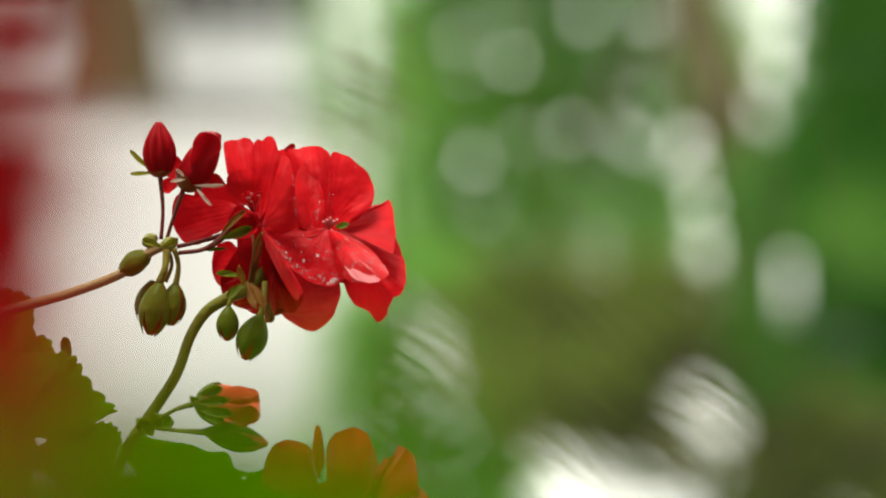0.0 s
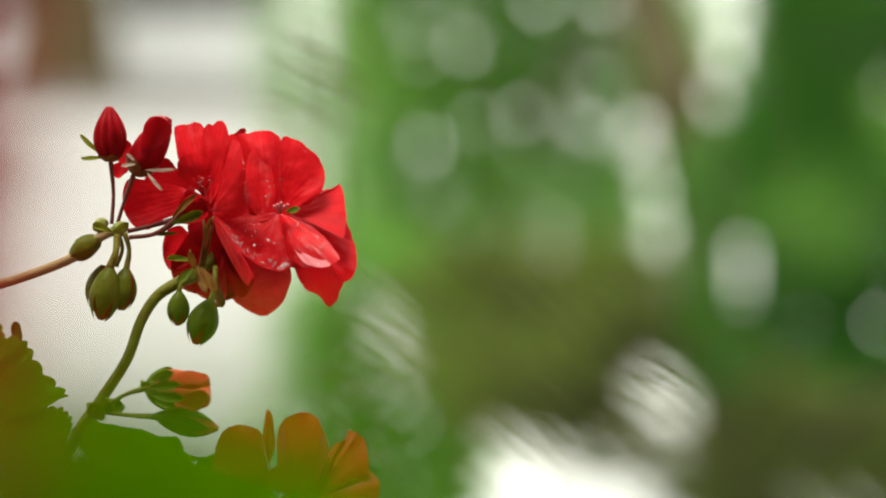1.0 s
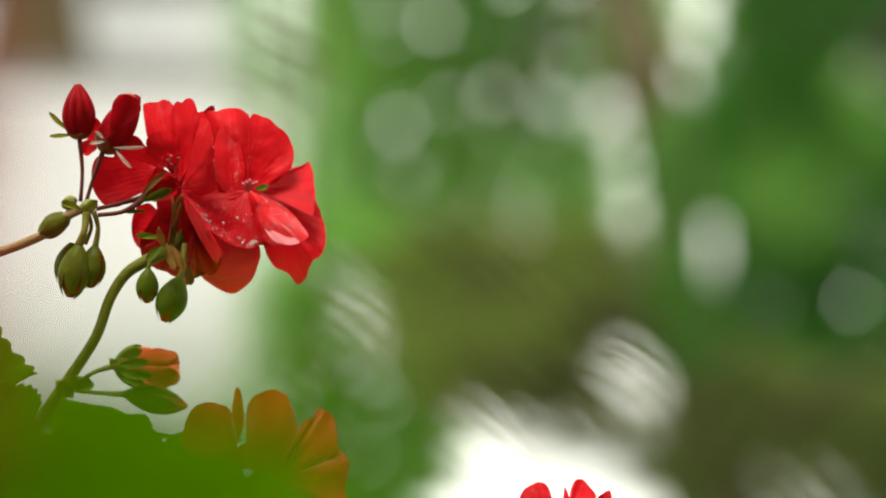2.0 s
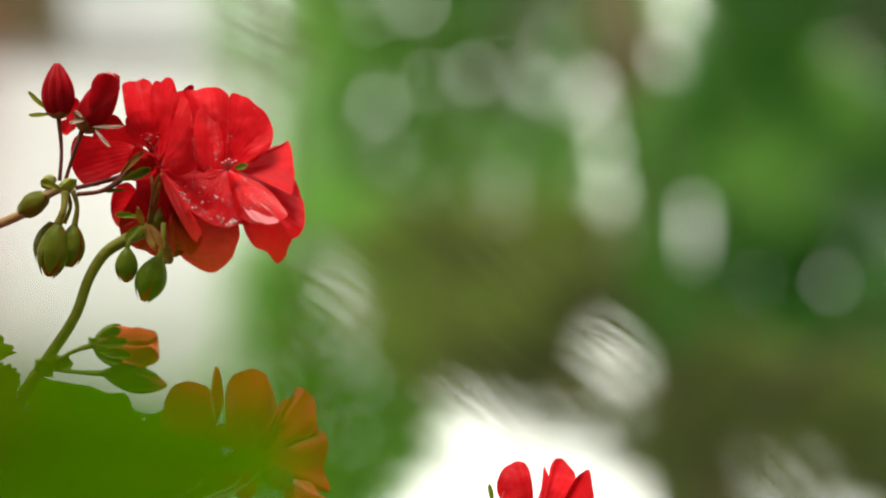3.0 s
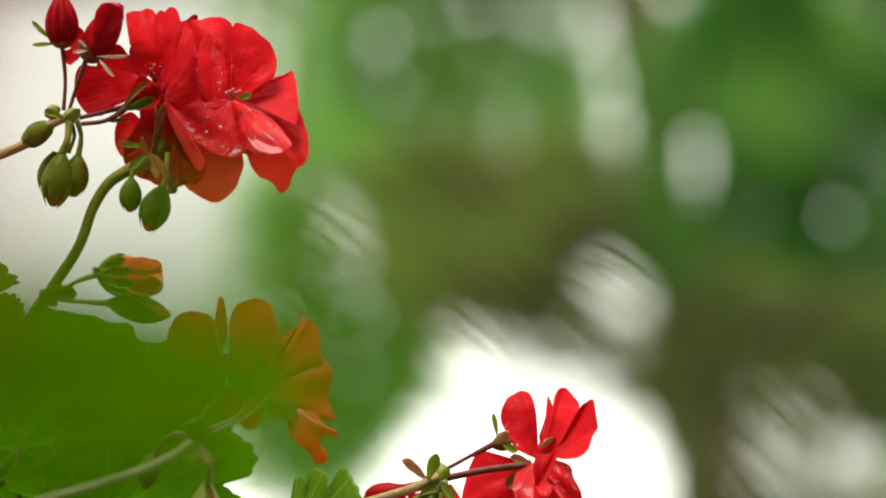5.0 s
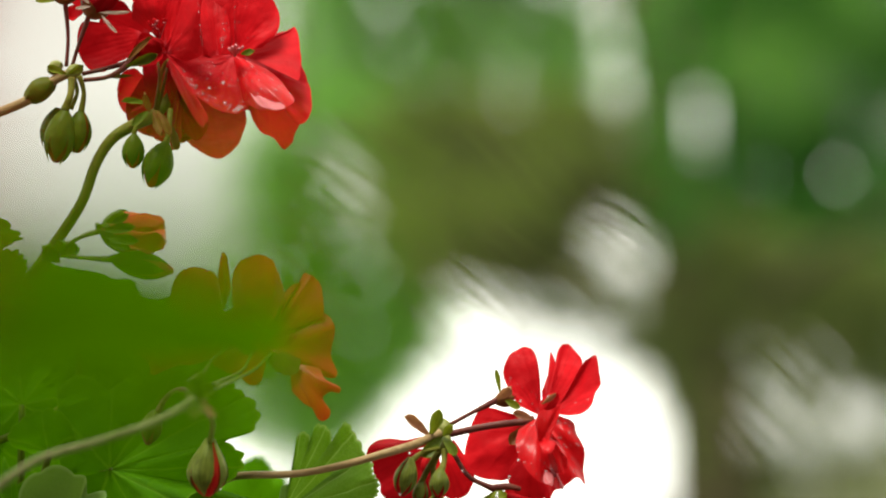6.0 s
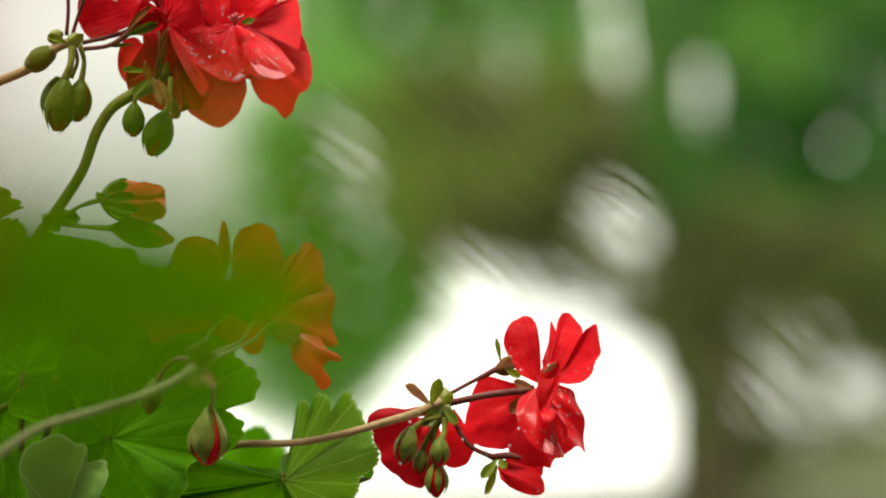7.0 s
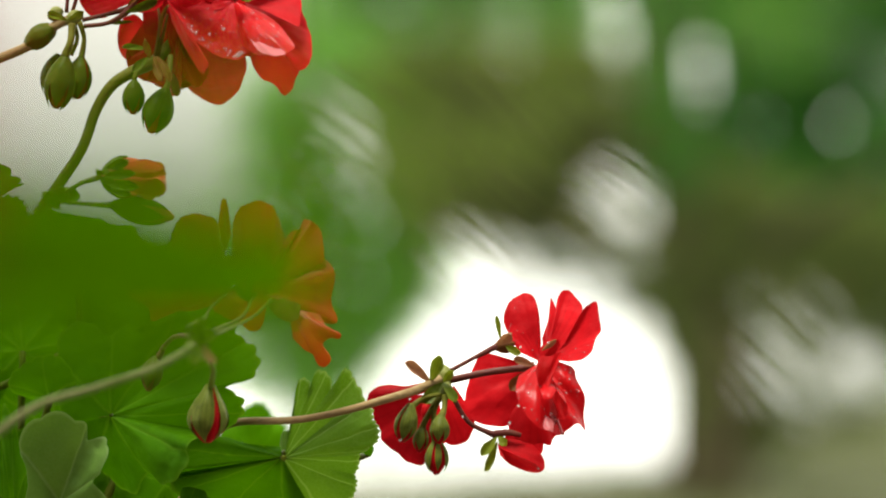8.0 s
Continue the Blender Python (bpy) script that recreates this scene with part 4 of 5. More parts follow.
bud(up(268, 497, 3), up(250, 570, 3), 40, bud_stalk, 0.99, 0.06, RED_BUD_SHADE, SEPAL_OLIVE, "hanging green bud", 0.05, 0.5)
bud(up(308, 502, -1), up(300, 577, -1), 42, bud_stalk, 0.99, 0.06, RED_BUD_SHADE, SEPAL_OLIVE, "hanging green bud with a red seam", 0.05, -1.3, 0.34)

# curved stalk that carries the big flower head
head_stalk = tube("flower_stalk", [up(200, 840, 5), up(232, 780, 3), up(263, 736, 2), up(309, 665, 0), up(334, 597, 0), up(362, 553, 0), up(398, 529, 2), up(440, 508, 8), up(480, 460, 14)],
                  [11 * STEP, 10.5 * STEP, 10 * STEP, 9.5 * STEP, 9.5 * STEP, 10 * STEP, 11 * STEP, 11 * STEP, 9 * STEP], STALK, upper, "arching green flower stalk")
for k, (x, y) in enumerate(((240, 742), (306, 748), (250, 768), (285, 735))):
    petal(up(268, 752, -2), up(x, y, -5), 30, head_stalk, rng.uniform(-30, 30), 0.4, 0.2, 0.06, 0, 3, k, SEPAL, "bract")
tube("pedicel", [up(310, 437, 2), up(350, 428, 3), up(395, 415, 6), up(450, 392, 12)], [4 * STEP, 3.8 * STEP, 5 * STEP, 4 * STEP], PEDICEL, head_stalk)
tube("pedicel", [up(313, 448, 0), up(356, 442, 0), up(390, 421, 0), up(412, 386, 2), up(428, 374, 6)], [4 * STEP, 4 * STEP, 6 * STEP, 6 * STEP, 3 * STEP], PEDICEL, head_stalk)
petal(up(386, 424, -3), up(443, 402, -5), 17, head_stalk, 15, 0.4, 0.1, 0.02, 0, 2.2, 1, SEPAL_OLIVE, "sepal")
petal(up(388, 415, -5), up(432, 372, -8), 12, head_stalk, -20, 0.4, 0.1, 0.02, 0, 1.8, 2, CALYX, "sepal")
petal(up(400, 440, 2), up(360, 444, 0), 8, head_stalk, 20, 0.4, 0.1, 0.02, 0, 2.2, 3, SEPAL_OLIVE, "sepal")
# petals behind and to the side
petal(up(425, 372, 12), up(303, 398, 10), 96, head_stalk, 12, 0.15, 0.1, 0.07, 0, 4.5, 11)
petal(up(430, 365, 14), up(345, 330, 16), 70, head_stalk, -15, 0.2, 0.1, 0.06, 0, 4, 12)
petal(up(450, 470, 18), up(374, 468, 20), 78, head_stalk, 10, 0.2, 0.1, 0.05, 0, 4, 16)
petal(up(480, 300, 18), up(518, 256, 20), 18, head_stalk, 0, 0.2, 0.1, 0.03, 0, 1.5, 17, RED_BUD_SHADE, "sepal")
petal(up(400, 420, 4), up(452, 380, 0), 60, head_stalk, -10, 0.4, 0.25, 0.08, 0, 4, 18)
fan(mid(262, 245, 12), rim_of(mid, 205, 158, 12, 200, 104, 16, 225, 97, 18, 250, 101, 16, 262, 150, 12), head_stalk, 0.08, 0.03, 13)
fan(mid(262, 242, 8), rim_of(mid, 246, 160, 8, 252, 101, 10, 268, 98, 10, 286, 93, 8, 299, 132, 6, 294, 185, 4), head_stalk, 0.1, 0.04, 14)
fan(mid(300, 235, 14), rim_of(mid, 276, 170, 14, 284, 126, 15, 296, 117, 15, 308, 117, 15, 324, 150, 14, 326, 200, 14), head_stalk, 0.05, 0.03, 38)
fan(mid(250, 222, 4), rim_of(mid, 204, 190, 4, 206, 162, 2, 232, 149, 0, 262, 162, -2, 264, 195, 0), head_stalk, 0.2, 0.06, 15)
fan(mid(266, 250, 0), rim_of(mid, 200, 262, 4, 212, 232, 0, 236, 222, -2, 258, 228, -2), head_stalk, 0.2, 0.06, 10)
# fill petals behind the calyx, with the shade there put into their red
petal(up(482, 396, 16), up(424, 545, 18), 104, head_stalk, 10, 0.2, 0.1, 0.05, 0, 4.5, 91, RED_BUD_SHADE)
petal(up(470, 390, 20), up(470, 560, 24), 90, head_stalk, -10, 0.2, 0.1, 0.05, 0, 4.5, 92, RED_BUD_SHADE)
fan(up(478, 480, 15), rim_of(up, 420, 460, 15, 418, 415, 14, 438, 384, 13, 470, 376, 12, 500, 396, 13, 512, 450, 15), head_stalk, 0.05, 0.03, 93, RED_BUD_SHADE)
# the front floret
flank = fan(mid(266, 252, -2), rim_of(mid, 282, 205, -4, 289, 160, -6, 300, 127, -6, 313, 132, -9, 323, 160, -12, 327, 205, -12, 329, 250, -10, 300, 266, -6), head_stalk, 0.12, 0.03, 21)
fan(mid(380, 246, 2), rim_of(mid, 318, 245, 6, 316, 190, 6, 310, 124, 8, 331, 113, 8, 352, 107, 8, 373, 112, 6, 387, 126, 3, 396, 165, 0), head_stalk, 0.1, 0.04, 22)
crest = fan(mid(386, 250, -2), rim_of(mid, 384, 185, -2, 388, 127, 1, 402, 121, 2, 422, 127, 2, 441, 143, 2, 456, 161, 2, 465, 187, 0, 462, 213, -2, 436, 240, -3), head_stalk, 0.12, 0.04, 23)
middle = fan(mid(356, 260, -2), rim_of(mid, 331, 252, -3, 325, 225, -2, 325, 188, 0, 332, 150, 4, 348, 138, 6, 364, 156, 4, 376, 196, 0, 382, 246, -2), head_stalk, 0.05, 0.04, 25)
fan(mid(396, 250, 0), rim_of(mid, 430, 226, 2, 463, 214, 5, 481, 211, 6, 494, 204, 7, 500, 236, 2, 504, 272, -5, 500, 300, -9), head_stalk, 0.05, 0.05, 26)
fan(mid(400, 254, 6), rim_of(mid, 500, 262, 7, 514, 296, 3, 522, 322, -2, 516, 364, -7, 496, 376, -6, 462, 336, 2), head_stalk, 0.04, 0.04, 27)
fan(mid(430, 300, 8), rim_of(mid, 505, 365, 10, 493, 396, 18, 486, 410, 22, 471, 419, 24, 456, 402, 22, 436, 393, 20, 420, 372, 14, 410, 345, 10), head_stalk, 0.08, 0.05, 28)
lip_a = fan(mid(382, 254, -2), rim_of(mid, 267, 253, -2, 284, 287, -5, 311, 319, -7, 346, 345, -9, 386, 357, -10, 410, 346, -11, 420, 318, -11), head_stalk, 0.05, 0.03, 30)
lip_b = fan(mid(382, 252, -2), rim_of(mid, 402, 335, -13, 430, 351, -22, 460, 351, -25, 478, 344, -24, 492, 335, -21, 480, 315, -16, 462, 294, -11, 440, 277, -6), head_stalk, 0.2, 0.03, 31, RED_WET)
fan(mid(268, 256, -4), rim_of(mid, 274, 290, -3, 290, 322, -5, 308, 354, -7, 327, 382, -9, 335, 376, -15, 338, 362, -17, 322, 334, -15, 300, 300, -12), head_stalk, 0.1, 0.02, 32)
fan(mid(266, 262, 4), rim_of(mid, 262, 300, 6, 276, 350, 10, 300, 392, 14, 322, 404, 16, 340, 380, 12, 330, 345, 6), head_stalk, 0.06, 0.04, 37)
# bottom petal: the shade of the upper petals is in its darker red
fan(mid(330, 296, -2), rim_of(mid, 258, 330, 14, 278, 384, 22, 299, 405, 26, 317, 421, 28, 352, 437, 30, 377, 426, 28, 396, 404, 24, 407, 374, 18, 403, 340, 10), head_stalk, 0.14, 0.04, 33, RED_BUD_SHADE)
fan(mid(272, 258, 6), rim_of(mid, 249, 300, 8, 250, 350, 16, 262, 388, 22, 286, 404, 24, 304, 380, 18), head_stalk, 0.1, 0.04, 34)
fan(mid(290, 280, 8), rim_of(mid, 270, 400, 10, 274, 420, 10, 283, 421, 10, 292, 400, 10), head_stalk, 0.1, 0.02, 35)
fan(mid(370, 252, 10), rim_of(mid, 290, 270, 12, 300, 330, 12, 360, 345, 12, 430, 350, 12, 470, 320, 12, 470, 270, 12), head_stalk, 0.05, 0.03, 36)
fan(mid(330, 246, 17), rim_of(mid, 258, 240, 17, 262, 212, 17, 300, 188, 17, 350, 192, 17, 398, 212, 17, 404, 262, 17, 352, 292, 17, 288, 284, 17), head_stalk, 0.02, 0.02, 39)
# small dark red fold added as the shadow under the middle petal
fan(mid(356, 254, 1), rim_of(mid, 322, 254, 0, 330, 266, -3, 352, 270, -4, 372, 264, -3), head_stalk, 0.05, 0.02, 95, RED_BUD_SHADE)
# pale pink strip painted over the lip in place of its wet glare
glare_strip = fan(mid(395, 282, -8), rim_of(mid, 416, 326, -19, 428, 341, -22.5, 446, 349, -25.5, 463, 350.5, -27, 475, 345, -26, 466, 338, -23.5, 445, 329, -20.5, 425, 313, -16.5), head_stalk, 0.04, 0.03, 96, PINK, "petal", "pale pink strip standing in for the wet lip's glare")
drops(glare_strip, 40, head_stalk, rng, (0.4, 0.99), (-1.0, 0.95), (0.5, 1.7))
drops(lip_a, 130, head_stalk, rng, (0.35, 0.97), (-0.8, 0.9), (0.4, 1.5))
drops(lip_a, 80, head_stalk, rng, (0.85, 0.98), (-0.8, 0.6), (0.8, 2.6))
drops(lip_b, 120, head_stalk, rng, (0.3, 0.97), (-0.85, 0.85), (0.4, 1.6))
drops(crest, 5, head_stalk, rng, size=(0.4, 1.3))
drops(flank, 4, head_stalk, rng, size=(0.4, 1.3))
# dense tiny drops, added to imitate the bright highlight along this petal's edge
drops(flank, 34, head_stalk, rng, (0.96, 0.99), (0.1, 0.62), (0.4, 1.0))
drops(middle, 26, head_stalk, rng, (0.3, 0.95), (0.55, 0.8), (0.5, 1.9))
drops(crest, 12, head_stalk, rng, (0.4, 0.8), (-0.86, -0.8), (0.4, 1.3))
for x, y, r in ((391, 349, 4.2), (384, 352, 2.6), (398, 345, 2.8), (366, 303, 2.8), (341, 312, 2.4), (428, 322, 2.4)):
    knob("rain_drop", mid(x, y, -12 if x < 400 else -20), r, TOWARD, 0.9, WATER, head_stalk, rng, "large rain drop, whitened to imitate glints")
# throat and stamens
petal(up(590, 402, -12), up(615, 396, -16), 11, head_stalk, 0, 0.4, 0.1, 0.02, 0, 2.2, 5, SEPAL, "sepal")
for k in range(5):
    x, y = 578 + 6 * k - 8, 392 - 3 * (k % 3)
    tube("stamen", [up(580, 406, -8), up(x, y, -14)], [1.6 * STEP, 2.6 * STEP], PINK, head_stalk, "", 6, 3)
for k in range(15):
    x, y = 424 + rng.uniform(0, 40), 334 + rng.uniform(0, 26)
    tube("stamen", [up(446, 378, 4), up(0.5 * (x + 446) + rng.uniform(-8, 8), y + 16, 0), up(x + 4, y + 3, -3), up(x, y + rng.uniform(0, 5), -5)],
         [1.0 * STEP, 0.9 * STEP, 0.9 * STEP, 1.5 * STEP], PINK if k % 3 == 0 else RED, head_stalk, "", 6, 3)
# calyx below the head, and two hanging buds
for k, (x0, y0, x1, y1, wd, m) in enumerate(((424, 488, 380, 485, 12, SEPAL), (436, 500, 450, 546, 15, CALYX), (430, 505, 420, 470, 13, CALYX), (442, 500, 466, 548, 16, CALYX),
                                             (446, 470, 460, 412, 7, CALYX), (428, 502, 398, 530, 14, SEPAL_OLIVE))):
    petal(up(x0, y0, -4), up(x1, y1, -8 - k % 3), wd, head_stalk, 20 - 12 * k % 50, 0.5, 0.15, 0.05, 0, 1.7, k, m, "sepal")
tube("pedicel", [up(408, 520, 0), up(404, 535, -1), up(401, 548, -1)], [5 * STEP, 4 * STEP, 5 * STEP], STALK, head_stalk)
tube("pedicel", [up(466, 500, 2), up(464, 535, -1), up(458, 562, -1)], [5 * STEP, 4 * STEP, 6 * STEP], STALK, head_stalk)
tube("pedicel", [up(440, 400, 8), up(447, 440, 4), up(440, 500, 6)], [2.6 * STEP, 2.6 * STEP, 4 * STEP], CALYX, head_stalk)
tube("pedicel", [up(462, 412, 8), up(458, 440, 4), up(444, 500, 6)], [2.6 * STEP, 2.6 * STEP, 4 * STEP], CALYX, head_stalk)
bud(up(402, 543, -1), up(399, 604, -1), 36, head_stalk, 0.97, 0.06, RED, SEPAL_OLIVE, "hanging green bud", 0.05)
bud(up(459, 558, -1), up(430, 637, -2), 50, head_stalk, 0.98, 0.05, RED, SEPAL_OLIVE, "hanging green bud", 0.05, 0.4)
petal(up(470, 530, 4), up(478, 572, 4), 16, head_stalk, 0, 0.3, 0.1, 0.02, 0, 3, 3, SEPAL_BROWN, "sepal")

# orange red buds low on the stalk
tube("pedicel", [up(272, 748, 2), up(306, 726, -20), up(344, 713, -42)], [4 * STEP, 3.6 * STEP, 6 * STEP], STALK, head_stalk)
tube("pedicel", [up(272, 758, 2), up(316, 762, -20), up(364, 764, -42)], [4 * STEP, 3.6 * STEP, 6 * STEP], STALK, head_stalk)
bud(up(342, 712, -42), up(448, 716, -42), 70, head_stalk, 0.42, 0.0, SALMON, SEPAL_OLIVE, "salmon red bud opening from green sepals", 0.2, 0.5, seam=0.45, belly=0.85)
petal(up(356, 700, -48), up(456, 700, -46), 50, head_stalk, 20, 0.6, 0.3, 0.12, 0, 2.5, 2, SALMON)
petal(up(362, 714, -51), up(458, 718, -49), 42, head_stalk, 40, 0.6, 0.3, 0.14, 0, 2.4, 3, SALMON)
petal(up(362, 730, -48), up(448, 742, -47), 46, head_stalk, -25, 0.6, 0.3, 0.12, 0, 2.5, 4, SALMON)
for k, (x0, y0, x1, y1, wd) in enumerate(((352, 698, 392, 684, 18), (350, 712, 404, 706, 17), (352, 726, 410, 732, 18), (356, 736, 396, 746, 16), (348, 708, 334, 700, 13))):
    petal(up(x0, y0, -53), up(x1, y1, -56), wd, head_stalk, 12 - 9 * k, 0.5, 0.22, 0.05, 0, 2.0, 5 + k, SEPAL_OLIVE, "sepal")
bud(up(360, 762, -42), up(472, 785, -42), 44, head_stalk, 0.9, 0.0, SALMON, SEPAL_OLIVE, "green bud with a reddish tip", 0.05, 0.2)

# leaves beside the stalk
lobed_leaf(up(-20, 650, 26), [rim_of(up, -120, 640, 26, -90, 540, 24, -30, 515, 22, 20, 511, 20, 48, 526, 20, 58, 556, 20, 60, 588, 20, 84, 598, 20, 92, 628, 22, 60, 690, 24)],
           upper, LEAF, "lobed green leaf", 1, 0.06, 0.03, up(40, 1120, 12), [up(-40, 850, 28)], (14, 0.05))
lobed_leaf(up(20, 770, 18), [rim_of(up, -60, 700, 20, 0, 640, 18, 60, 625, 16, 100, 622, 14, 134, 632, 14, 152, 662, 14, 186, 704, 14, 207, 727, 14, 178, 744, 16, 160, 790, 18)],
           upper, LEAF, "lobed green leaf", 2, 0.06, 0.03, up(60, 1080, 12), [up(30, 900, 20)], (14, 0.05))
lobed_leaf(up(120, 870, 22), [rim_of(up, 40, 820, 22, 90, 770, 20, 140, 752, 18, 181, 745, 16, 206, 758, 16, 214, 782, 18, 190, 850, 20)],
           upper, LEAF, "lobed green leaf", 3, 0.06, 0.03, up(60, 1080, 12), [up(100, 980, 20)], (12, 0.05))
lobed_leaf(up(300, 900, 22), [rim_of(up, 205, 800, 22, 235, 768, 20, 270, 776, 20, 300, 782, 20, 340, 790, 20, 366, 800, 20, 400, 800, 20, 414, 828, 20, 440, 840, 22)],
           upper, LEAF, "lobed green leaf with toothed edge", 4, 0.06, 0.02, up(60, 1080, 12), [up(290, 1010, 36), up(150, 1090, 34)], (20, 0.012))
geranium_leaf(up(-70, 830, 36), up(70, 790, 36), upper, (0, 0.2, 1), 160, 7, 0.1, 0.08, 0.04, 0.04, 1.0, LEAF, up(60, 1080, 12), 5, stalk=[up(-40, 960, 34)])
petal(up(118, 660, 16), up(108, 598, 16), 22, upper, 30, 0.4, 0.1, 0.02, 0, 2.4, 3, SEPAL, "leaf_tip")

# ---- the second geranium: orange flower and leaves in front, lower red flower head ----
gb = Vector((-0.095, 1.56, SOIL_Z))
lower_plant = thing("geranium", gb, "red geranium with lobed green leaves, rooted in the flower box", "geranium", "geraniums in the flower box")
main_stem = [gb, lo(80, 1080, 40), lo(150, 980, 30), lo(250, 900, 25)]
tube("stem", main_stem, [18 * STEP, 15 * STEP, 12 * STEP], STALK, lower_plant, "green main stem")

fore_stalk = tube("flower_stalk", [lo(80, 1080, 40), lo(-110, 960, -30), lo(-70, 830, -165), lo(0, 764, -190), lo(75, 716, -190), lo(164, 690, -190), lo(258, 660, -190), lo(322, 630, -185), lo(352, 604, -180)],
                  [12 * STEP, 11 * STEP, 9 * STEP, 6.8 * STEP, 6.2 * STEP, 5.8 * STEP, 5.8 * STEP, 6.2 * STEP, 6 * STEP], STALK_HAZED, lower_plant, "flower stalk tinted pale green for the haze over it")
knob("joint", lo(350, 608, -180), 17, lo(360, 560) - lo(345, 640), 1.9, STALK, fore_stalk, rng)
for k, (x, y, wd) in enumerate(((382, 646, 12), (334, 580, 22), (386, 590, 18), (345, 650, 22), (362, 566, 16))):
    petal(lo(354, 612, -183), lo(x, y, -186), wd, fore_stalk, rng.uniform(-40, 40), 0.4, 0.2, 0.03, 0, 2.3, k, SEPAL if k != 0 else TAN, "bract")
tube("pedicel", [lo(352, 596, -180), lo(360, 575, -100), lo(372, 548, -45), lo(400, 520, -20)], [4 * STEP, 3.2 * STEP, 3 * STEP], STALK, fore_stalk)
tube("pedicel", [lo(362, 604, -180), lo(405, 584, -100), lo(450, 560, -40), lo(480, 530, -20)], [4 * STEP, 3.2 * STEP, 3 * STEP], STALK, fore_stalk)
tube("pedicel", [lo(358, 598, -180), lo(390, 582, -100), lo(430, 560, -40), lo(450, 520, -20)], [4 * STEP, 3.2 * STEP, 3 * STEP], STALK, fore_stalk)
tube("pedicel", [lo(364, 628, -165), lo(377, 655, -90), lo(373, 684, -30)], [4.5 * STEP, 4.2 * STEP, 5.5 * STEP], STALK, fore_stalk)
tube("pedicel", [lo(344, 600, -165), lo(312, 596, -50), lo(292, 612, -20), lo(280, 634, -16)], [4.5 * STEP, 4 * STEP, 6 * STEP], PEDICEL, fore_stalk)
bud(lo(373, 680, -30), lo(366, 783, -30), 68, fore_stalk, 0.98, 0.0, RED, SEPAL_STRIPED, "hanging striped bud with a red seam", 0.08, -0.95, 0.28, belly=1.4)
bud(lo(276, 630, -16), lo(262, 692, -16), 36, fore_stalk, 0.95, 0.0, SEPAL_BROWN, SEPAL_OLIVE, "small hanging bud", 0.05, 0.3)
# the orange red flower: ruffled petals round the calyx
for seed, base, bulge, ruffle, rim in (
        (41, (404, 562, -14), 0.06, 0.03, (299, 530, -12, 297, 506, -12, 310, 466, -13, 336, 445, -14, 364, 446, -14, 384, 459, -14, 394, 500, -14)),
        (42, (397, 520, -11), 0.05, 0.02, (385, 470, -11, 389, 440, -11, 394, 417, -11, 403, 430, -11, 410, 480, -11)),
        (43, (452, 578, -16), 0.08, 0.03, (413, 520, -15, 412, 473, -15, 420, 437, -16, 449, 423, -16, 477, 428, -16, 494, 452, -16, 505, 492, -15)),
        (44, (470, 580, -14), 0.05, 0.08, (498, 500, -13, 516, 476, -12, 532, 470, -12, 537, 456, -11, 549, 457, -11, 561, 463, -11, 571, 487, -12, 573, 530, -13)),
        (46, (460, 584, -15), 0.06, 0.08, (558, 516, -12, 586, 536, -12, 593, 564, -12, 587, 599, -13, 597, 631, -14, 586, 640, -15, 560, 632, -16, 520, 612, -16)),
        (47, (512, 612, -18), 0.08, 0.06, (518, 664, -19, 538, 685, -20, 554, 694, -21, 563, 713, -22, 572, 717, -22, 582, 710, -22, 584, 696, -22, 572, 677, -22, 584, 665, -22, 601, 667, -22, 602, 656, -22, 577, 643, -20, 566, 622, -18)),
        (52, (412, 578, -12), 0.06, 0.05, (300, 540, -14, 250, 558, -10, 228, 584, 0, 260, 610, 12, 268, 634, 18, 284, 630, 16, 310, 617, 12, 345, 616, 8, 374, 606, 2)),
        (54, (430, 576, -16), 0.08, 0.05, (364, 598, -15, 380, 618, -16, 401, 631, -16, 422, 635, -17, 437, 649, -18, 451, 654, -18, 461, 649, -18, 468, 628, -17, 472, 600, -16)),
        (57, (428, 565, -8), 0.03, 0.02, (384, 556, -8, 388, 528, -8, 420, 516, -8, 470, 524, -8, 502, 560, -8, 482, 600, -8, 432, 612, -8, 388, 596, -8)),
        (55, (470, 560, -10), 0.04, 0.05, (460, 500, -9, 520, 500, -9, 556, 540, -9, 556, 600, -9, 500, 620, -9))):
    fan(spot(*base), rim_of(spot, *rim), fore_stalk, bulge, ruffle, seed, SCARLET)
fan(spot(500, 594, -20), rim_of(spot, 474, 606, -20, 488, 626, -21, 508, 636, -21, 528, 630, -21, 534, 606, -20), fore_stalk, 0.1, 0.04, 56, CALYX, "sepal", "olive green calyx")
for k, (x, y) in enumerate(((440, 556), (418, 574), (456, 586))):
    petal(spot(438, 600, -22), spot(x, y, -24), 14, fore_stalk, 20 - 20 * k, 0.4, 0.2, 0.03, 0, 2.0, k, SEPAL, "sepal")

# the lower red flower head on its long stalk
right_stalk = tube("flower_stalk", [lo(250, 900, 25), lo(320, 890, 32), lo(350, 820, 30), lo(378, 770, 24), lo(418, 747, 10), lo(520, 743, -2), lo(600, 729, -9), lo(680, 707, -13), lo(735, 690, -6), lo(785, 668, 0)],
                   [11 * STEP, 10 * STEP, 9 * STEP, 7.5 * STEP, 6.8 * STEP, 6.6 * STEP, 7 * STEP, 7.5 * STEP, 9 * STEP], STALK_BROWN, lower_plant, "long pale brown flower stalk")
knob("joint", lo(787, 668), 13, lo(790, 700) - lo(785, 645), 1.7, JOINT, right_stalk, rng)
knob("joint", lo(790, 690, -2), 11, lo(790, 710) - lo(790, 680), 1.4, JOINT, right_stalk, rng)
